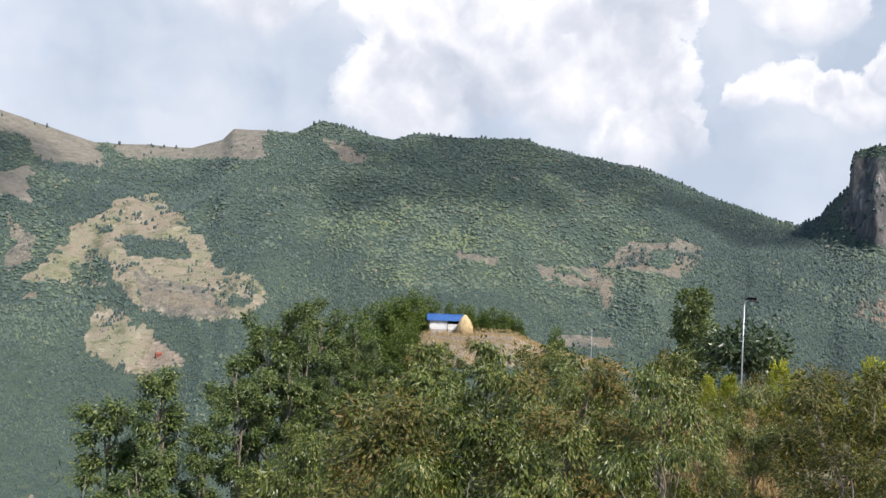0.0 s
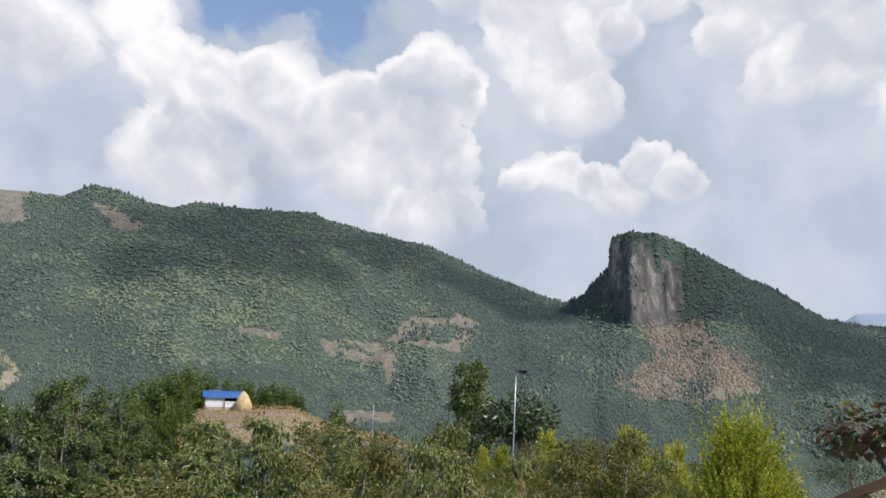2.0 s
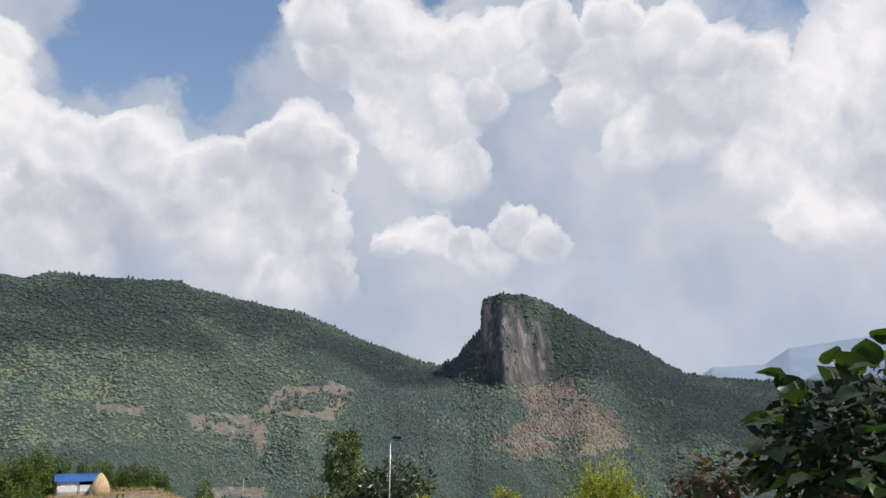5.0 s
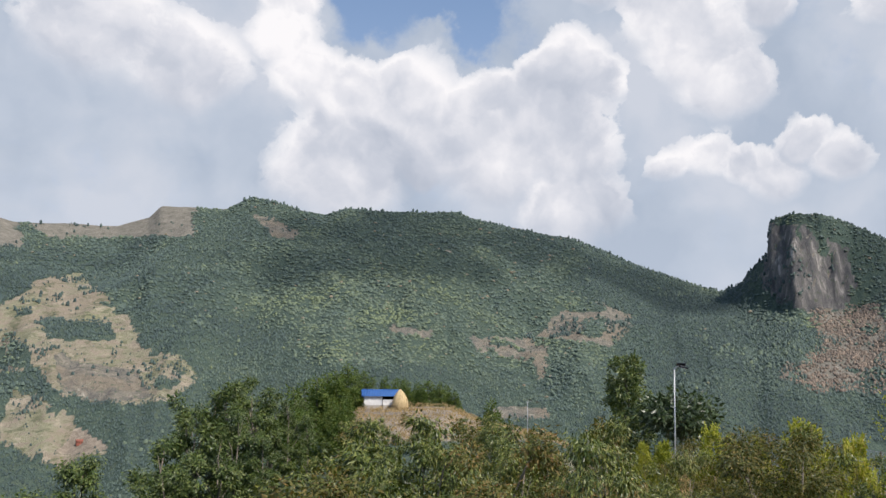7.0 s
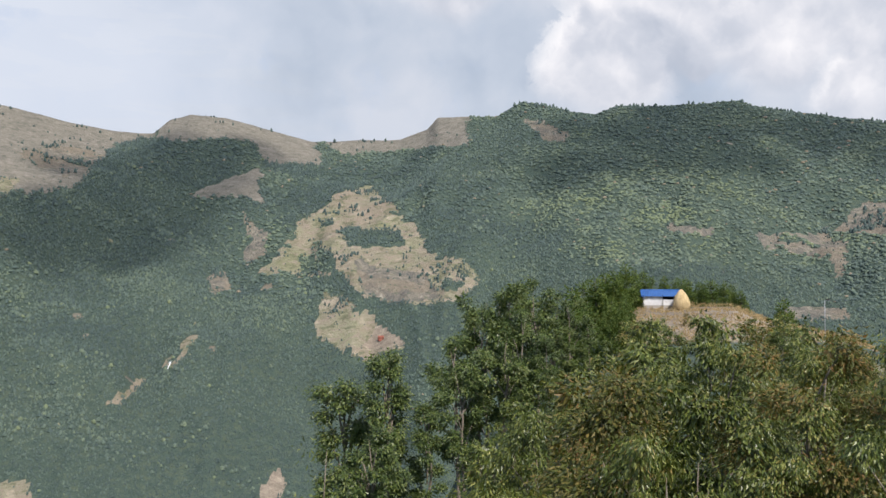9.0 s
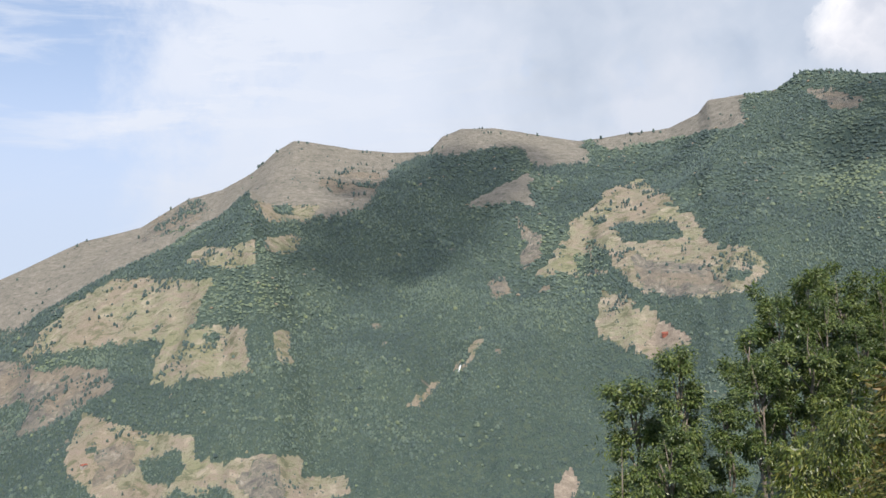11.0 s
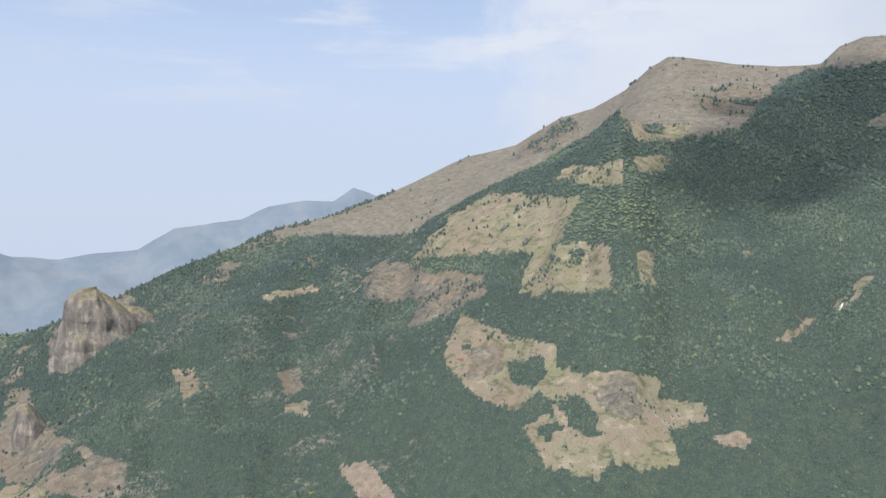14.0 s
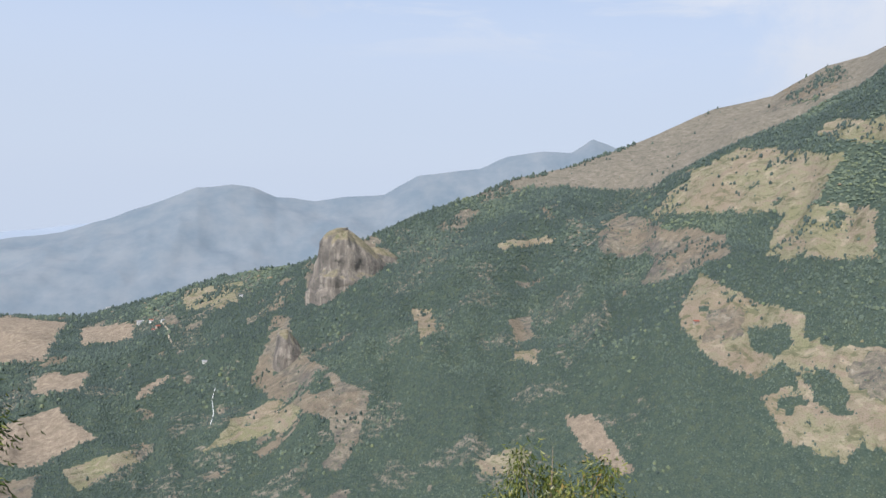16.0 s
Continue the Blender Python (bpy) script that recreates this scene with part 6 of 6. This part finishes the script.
def big_leaf_bush():
    """A shrub of large heart-shaped glossy leaves, each on its own stalk."""
    rng = np.random.default_rng(8)
    m, k, b = material("glossy_heart_leaf", 0.4, 0.4)
    r = k.add("ShaderNodeObjectInfo").outputs["Random"]
    col = k.ramp(r, [(0.0, (0.016, 0.032, 0.016)), (0.6, (0.028, 0.052, 0.02)), (0.88, (0.05, 0.085, 0.026)), (1.0, (0.10, 0.15, 0.04))])
    vein = k.noise(k.vmath("MULTIPLY", k.add("ShaderNodeTexCoord").outputs["Object"], (1, 8, 1)), 14.0, 3, 0.5).outputs[0]
    col = k.mix(k.math("MULTIPLY", k.step(vein, 0.5, 0.7), 0.4), col, (0.10, 0.14, 0.06))
    k.tree.links.new(col, b.inputs["Base Color"])
    t = k.add("ShaderNodeBsdfTranslucent", inputs={"Color": k.mix(1.0, col, (1.6, 1.9, 0.4), "MULTIPLY")})
    mx = k.add("ShaderNodeMixShader", inputs={0: 0.35, 1: b.outputs[0], 2: t.outputs[0]})
    out = [n for n in k.tree.nodes if n.bl_idname == "ShaderNodeOutputMaterial"][0]
    k.tree.links.new(mx.outputs[0], out.inputs[0])
    red = leaf_material("reddish_leaf", [(0.0, (0.045, 0.040, 0.02)), (0.5, (0.09, 0.06, 0.03)), (1.0, (0.16, 0.10, 0.055))], 0.45, 0.4, 0.25)

    def heart(name, mat, cup, curl):
        rim_line = [(0.16, -0.11), (0.33, -0.10), (0.46, 0.0), (0.53, 0.15), (0.53, 0.33), (0.46, 0.52), (0.34, 0.70), (0.19, 0.86), (0.07, 0.96)]
        bm = bmesh.new()
        def lift(x, y):
            return cup * abs(x) ** 1.3 - curl * (y - 0.3) ** 2 + 0.05 * math.sin(14 * y) * abs(x)
        spine = [bm.verts.new((0, 1.04 * q / 10, lift(0, 1.04 * q / 10))) for q in range(11)]
        for s in (1, -1):
            half = [bm.verts.new((s * x * 0.55, y * 0.7 + 0.16, lift(x * 0.55, y * 0.7 + 0.16))) for x, y in rim_line]
            edge = [bm.verts.new((s * x, y, lift(x, y))) for x, y in rim_line]
            for inner, outer in ((spine[1:10], half), (half, edge)):
                for q in range(8):
                    bm.faces.new((inner[q], outer[q], outer[q + 1], inner[q + 1]))
            for a, b, c in ((spine[0], half[0], spine[1]), (spine[0], edge[0], half[0]), (spine[10], spine[9], half[8]), (spine[10], half[8], edge[8])):
                bm.faces.new((a, b, c))
        mesh = bpy.data.meshes.new(name)
        bmesh.ops.recalc_face_normals(bm, faces=bm.faces[:])
        bm.to_mesh(mesh)
        bm.free()
        mesh.materials.append(mat)
        mesh.polygons.foreach_set("use_smooth", np.full(len(mesh.polygons), True))
        return mesh

    kinds = [heart("leaf", m, 0.25, 0.35), heart("leaf", m, 0.1, 0.6), heart("leaf", m, 0.4, 0.2)]
    reds = [heart("leaf", red, 0.4, 0.5), heart("leaf", red, 0.2, 0.3)]
    root = new("large_leaved_bush")
    bm = bmesh.new()
    stems = []
    for i in range(13):
        a = 2 * math.pi * i / 13 + rng.uniform(-0.2, 0.2)
        d = rng.uniform(0.2, 0.72)
        tip = Vector((math.cos(a) * d, math.sin(a) * d, rng.uniform(1.75, 2.2) - 0.55 * d))
        mid = Vector((tip.x * 0.35, tip.y * 0.35, tip.z * 0.55))
        tube(bm, [Vector((tip.x * 0.1, tip.y * 0.1, -0.1)), mid, tip], [0.03, 0.02, 0.006], 6)
        stems.append((mid, tip))
    part("stems", bm, MAT_DARKBARK, root, "bare brown stems")
    C = Vector((0, 0, 1.5))
    for i in range(260):
        z0 = rng.normal()
        v = Vector((rng.normal(), rng.normal(), z0)).normalized()
        q = C + Vector((v.x * 0.78, v.y * 0.78, v.z * (0.6 if v.z > 0 else 0.3))) * rng.uniform(0.55, 1.0)
        size = rng.uniform(0.085, 0.145)
        low = q.z < 1.35 and rng.random() < 0.65
        ob = new("leaf", (reds if low else kinds)[rng.integers(2 if low else 3)])
        ob.parent = root
        out_dir = (q - C).normalized()
        y = (out_dir + Vector((rng.normal(0, 0.35), rng.normal(0, 0.35), -0.35 + rng.normal(0, 0.3)))).normalized()
        zz = (Vector((0, 0, 1)) + out_dir * 0.7 + Vector((rng.normal(0, 0.3), rng.normal(0, 0.3), 0))).normalized()
        x = y.cross(zz).normalized()
        zz = x.cross(y)
        if low:
            size *= 0.62
        ob.matrix_basis = Matrix.Translation(q) @ Matrix((x, y, zz)).transposed().to_4x4() @ Matrix.Diagonal((size, size, size, 1))
    # a lower lobe of small reddish leaves, leaning out on its own stem towards the garden
    side = Vector((-0.60, 0.63, 1.40))
    bm = bmesh.new()
    tube(bm, [(-0.2, 0.2, 0), (-0.42, 0.45, 0.8), side], [0.025, 0.018, 0.006], 6)
    part("stems", bm, MAT_DARKBARK, root, "bare brown stems")
    for i in range(300):
        v = Vector((rng.normal(), rng.normal(), rng.normal())).normalized()
        q = side + Vector((v.x * 0.25, v.y * 0.25, v.z * 0.15)) * rng.uniform(0.3, 1.0)
        ob = new("leaf", reds[i % 2] if i % 4 else kinds[0])
        ob.parent = root
        size = rng.uniform(0.024, 0.045)
        y = (v + Vector((rng.normal(0, 0.4), rng.normal(0, 0.4), -0.5))).normalized()
        x = y.cross((Vector((0, 0, 1)) + v * 0.6).normalized()).normalized()
        ob.matrix_basis = Matrix.Translation(q) @ Matrix((x, y, x.cross(y))).transposed().to_4x4() @ Matrix.Diagonal((size, size, size, 1))
    # filling leaves, coloured dark for the shade behind the outer ones
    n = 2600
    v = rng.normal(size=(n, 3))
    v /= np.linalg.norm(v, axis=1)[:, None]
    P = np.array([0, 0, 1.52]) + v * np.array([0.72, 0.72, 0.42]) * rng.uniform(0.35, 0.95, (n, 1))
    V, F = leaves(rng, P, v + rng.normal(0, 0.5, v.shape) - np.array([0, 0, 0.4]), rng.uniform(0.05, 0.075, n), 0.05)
    tagged(mesh_part("inner_foliage", V, F, MAT_INNER_SHADE, root, "inner leaves with the bush's shade put into a dark colour"), kind="stuff")
    root.matrix_world = Matrix.Translation(spot(-50.0, 5.4)) @ Matrix.Diagonal((1.12, 1.12, 1.05, 1))
    return tagged(root, "bush of large glossy heart-shaped leaves with reddish lower foliage", "bush")


big_leaf_bush()


def bridge_rail():
    """The arched handrail of a small garden footbridge, on turned-out balusters."""
    root = new("bridge_railing")
    pts = []
    for s in np.linspace(0, 1, 15):
        az, r = -35.0 - 18 * s, 7.9 - 1.3 * s
        p = spot(az, r)
        pts.append(Vector((p.x, p.y, 0.6 + 0.74 * math.sin(math.pi * 0.62 * s))))
    for i in range(0, 14, 7):
        bm = bmesh.new()
        for a, b in zip(pts[i:i + 7], pts[i + 1:i + 8]):
            d = b - a
            box(bm, (d.length + 0.01, 0.11, 0.06), a.lerp(b, 0.5), d.to_track_quat("X", "Z").to_matrix().to_4x4())
        part("handrail", bm, MAT_RAIL, root, "curved varnished handrail", False)
        bm = bmesh.new()
        for a, b in zip(pts[i:i + 7], pts[i + 1:i + 8]):
            a, b = a - Vector((0, 0, 0.62)), b - Vector((0, 0, 0.62))
            d = b - a
            box(bm, (d.length + 0.01, 0.07, 0.07), a.lerp(b, 0.5), d.to_track_quat("X", "Z").to_matrix().to_4x4())
        part("lower_rail", bm, MAT_RAIL, root, "", False)
    for i, p in enumerate(pts):
        thick = 0.1 if i % 7 == 0 else 0.05
        top = p.z + (0.03 if i % 7 == 0 else -0.03)
        box_part("post" if i % 7 == 0 else "baluster", (thick, thick, top + 0.1), (p.x, p.y, (top - 0.1) / 2), MAT_RAIL, root)
    return tagged(root, "arched reddish-brown wooden railing of a garden footbridge", "railing")


bridge_rail()


def fence(name, az0, az1, r0, r1, posts, height, label, mesh_size, wire):
    """Posts with diamond wire netting between them."""
    root = new(name)
    at = [spot(az0 + (az1 - az0) * i / (posts - 1), r0 + (r1 - r0) * i / (posts - 1)) for i in range(posts)]
    for i, p in enumerate(at):
        bm = bmesh.new()
        tube(bm, [p - Vector((0, 0, 0.3)), p + Vector((0, 0, height + 0.05))], [0.04, 0.035], 7)
        part("post", bm, MAT_RUSTY, root)
    for a, b in zip(at, at[1:]):
        bm = bmesh.new()
        run = b - a
        n = max(2, int(run.length / mesh_size))
        cols = max(2, int(height / mesh_size))
        up = Vector((0, 0, height))
        for i in range(-cols, n + 1):
            for s in (1, -1):
                lo, hi = (i, i + cols) if s == 1 else (i + cols, i)
                t0, t1 = lo / n, hi / n
                h0, h1 = 0.0, 1.0
                ends = []
                for t, h in ((t0, h0), (t1, h1)):
                    ends.append((t, h))
                (ta, ha), (tb, hb) = ends
                ca, cb = min(max(ta, 0), 1), min(max(tb, 0), 1)
                if ta == tb or ca == cb:
                    continue
                ha2 = ha + (hb - ha) * (ca - ta) / (tb - ta)
                hb2 = ha + (hb - ha) * (cb - ta) / (tb - ta)
                tube(bm, [a + run * ca + up * ha2, a + run * cb + up * hb2], [wire, wire], 3)
        tube(bm, [a + up, b + up], [wire * 1.5, wire * 1.5], 4)
        part("netting", bm, MAT_STEEL, root, "thin wire netting", False)
    return tagged(root, label, "fence", "wire fences")


fence("wire_fence", -19.5, -36.0, 56, 44, 9, 1.9, "wire netting fence on dark posts along the terrace edge", 0.16, 0.006)
fence("wire_fence", -37.5, -49.0, 20, 17, 5, 1.25, "low wire netting fence on weathered posts", 0.09, 0.0025)


# ---- the drop on the other side: treetops, far houses, streams ----
def edge_trees():
    rng = np.random.default_rng(77)
    leafy = make_tree("eucalyptus_sapling", 301, 8.0, 3.2, 0.3, 50, 150, (0.16, 0.06), MAT_EUC, MAT_BARK, TALL, 0.9, 0.12)
    sparse = make_tree("bare_tree", 302, 8.0, 3.0, 0.35, 22, 22, (0.2, 0.06), MAT_EUC, MAT_BARK, TALL, 0.4, 0.1)
    for kind, base, az, r, top, label in ((leafy, 8.0, 63.6, 21, -18.6, "young eucalyptus with hanging glossy leaves below the viewpoint"),
                                          (sparse, 8.0, 67.4, 22, -17.1, "half-bare eucalyptus with pale twigs below the viewpoint"),
                                          (leafy, 8.0, 69.2, 24, -18.9, "young eucalyptus with hanging glossy leaves below the viewpoint"),
                                          (sparse, 8.0, 22.8, 30, -9.7, "thin bare sapling leaning out over the drop"),
                                          (leafy, 8.0, 109.4, 15, -10.2, "young eucalyptus with hanging glossy leaves below the viewpoint")):
        h = EYE + math.tan(radians(top)) * r - float(near_height(az, r))
        s = h / base
        ob = copy_thing(kind, Matrix.Translation(spot(az, r)) @ Matrix.Rotation(rng.uniform(0, 6.28), 4, "Z") @ Matrix.Diagonal((min(s, 1.0), min(s, 1.0), s, 1)))
        tagged(ob, label, "eucalyptus tree", "trees below the viewpoint")
    for o in (leafy, sparse):
        for c in list(o.children) + [o]:
            bpy.data.objects.remove(c)


edge_trees()


def house(az, el, w, d, h, wall, roof, turn):
    root = new("house")
    box_part("wall", (w, d, h + 2), (0, 0, h / 2 - 1), wall, root, "", None, 0.03)
    bm = bmesh.new()
    pts = [(-d / 2 - 0.5, h - 0.15), (d / 2 + 0.5, h - 0.15), (0, h + d * 0.3)]
    f = bm.faces.new([bm.verts.new((-w / 2 - 0.5, y, zz)) for y, zz in pts])
    e = bmesh.ops.extrude_face_region(bm, geom=[f])
    for v in e["geom"]:
        if isinstance(v, bmesh.types.BMVert):
            v.co.x += w + 1
    part("roof", bm, roof, root, "", False)
    for x in (-w * 0.3, 0, w * 0.3):
        box_part("window", (w * 0.12, 0.12, h * 0.35), (x, -d / 2 - 0.02, h * 0.5), MAT_DARK, root, "", None, 0)
    root.matrix_world = Matrix.Translation(slope_spot(az, el)) @ Matrix.Rotation(radians(az + turn), 4, "Z")
    return root


for az, el, w, d, h, wall, roof, turn, label in (
        (95.3, -10.2, 15, 9, 6, MAT_WHITE, MAT_STEEL, 8, "long white house in the valley hamlet"), (94.6, -10.1, 10, 7, 5, MAT_WHITE, MAT_TILE, -20, "white house with a red roof in the hamlet"),
        (94.2, -10.5, 9, 7, 5, MAT_PLINTH, MAT_TILE, 30, "grey house with a red roof in the hamlet"), (93.9, -10.1, 8, 6, 4, MAT_WHITE, MAT_STEEL, 60, "small white house in the hamlet"),
        (94.5, -10.7, 7, 6, 4, MAT_WHITE, MAT_TILE, 0, "small white house with a red roof"), (97.2, -8.9, 16, 8, 5, MAT_WHITE, MAT_STEEL, 20, "pale farm buildings by the valley woods"),
        (91.2, -12.9, 9, 6, 4, MAT_WHITE, MAT_STEEL, 0, "white house above the stream"), (18.7, -3.5, 9, 7, 5, MAT_TILE, MAT_TILE, 10, "red-brown house on the bare earth terrace"),
        (57.5, -9.3, 7, 5, 3, MAT_PLINTH, MAT_TILE, 30, "small hut at the edge of the rocky field"), (88.8, -8.6, 7, 5, 6, MAT_WHITE, MAT_STEEL, 0, "white house on the wooded saddle")):
    tagged(house(az, el, w, d, h, wall, roof, turn), label, "house", "houses across the valley")


def ribbon(name, text, width, mat, label, category):
    """A narrow strip laid on the far slope along bearings and height angles."""
    a, e = table(text)
    s = np.linspace(0, 1, 60)
    az, el = np.interp(s, np.linspace(0, 1, len(a)), a), np.interp(s, np.linspace(0, 1, len(e)), e)
    bm = bmesh.new()
    rows = []
    for i, (x, y) in enumerate(zip(az, el)):
        p = slope_spot(float(x), float(y)) + Vector((0, 0, 1.5))
        w = width * (0.6 + 0.5 * abs(math.sin(i * 1.7)))
        side = Vector((math.cos(radians(x)), math.sin(radians(x)), 0)) * w
        rows.append((bm.verts.new(p - side), bm.verts.new(p + side)))
    for r0, r1 in zip(rows, rows[1:]):
        bm.faces.new((r0[0], r0[1], r1[1], r1[0]))
    ob = part(name, bm, mat)
    return tagged(ob, label, category, kind="structure")


ribbon("stream", "90.5 -14.6 90.7 -15.4 90.6 -16.3 90.8 -17", 0.7, MAT_FOAM, "white stream falling through the valley woods", "stream")
ribbon("track", "94 -10.1 93.6 -10.6 93.5 -11.2 93.2 -11.8", 1.8, MAT_PATH, "pale dirt track below the hamlet", "track")
ribbon("waterfall", "32.65 -4.8 32.75 -5.1 32.85 -5.35", 1.0, MAT_FOAM, "thin white waterfall in a wooded ravine", "waterfall")


def dry_tufts():
    """Withered grass on the bare bank and over the knoll."""
    rng = np.random.default_rng(44)
    spots = []
    for n, a0, a1, r0, r1 in ((2600, -22.8, -15.2, 24, 49), (3200, -13, 2.5, 96, 150), (700, -56, -24, 4, 30)):
        az, r = rng.uniform(a0, a1, n), rng.uniform(r0, r1, n)
        z = near_height(az, r)
        spots.append(np.stack([-np.sin(np.radians(az)) * r, np.cos(np.radians(az)) * r, z], 1))
    C = np.concatenate(spots)
    per = 6
    P = np.repeat(C, per, 0) + rng.normal(0, 0.12, (len(C) * per, 3)) * np.array([1, 1, 0])
    D = rng.normal(0, 0.45, P.shape) + np.array([0, 0, 1.0])
    V, F = leaves(rng, P, D, rng.uniform(0.2, 0.6, len(P)), 0.03 + 0.00025 * np.hypot(P[:, 0], P[:, 1]))
    mesh = grid_mesh("dry_grass", V, F, False)
    mesh.materials.append(MAT_DRY)
    return tagged(new("dry_grass", mesh), "withered tan grass tufts on bare ground", "grass", kind="stuff")


dry_tufts()
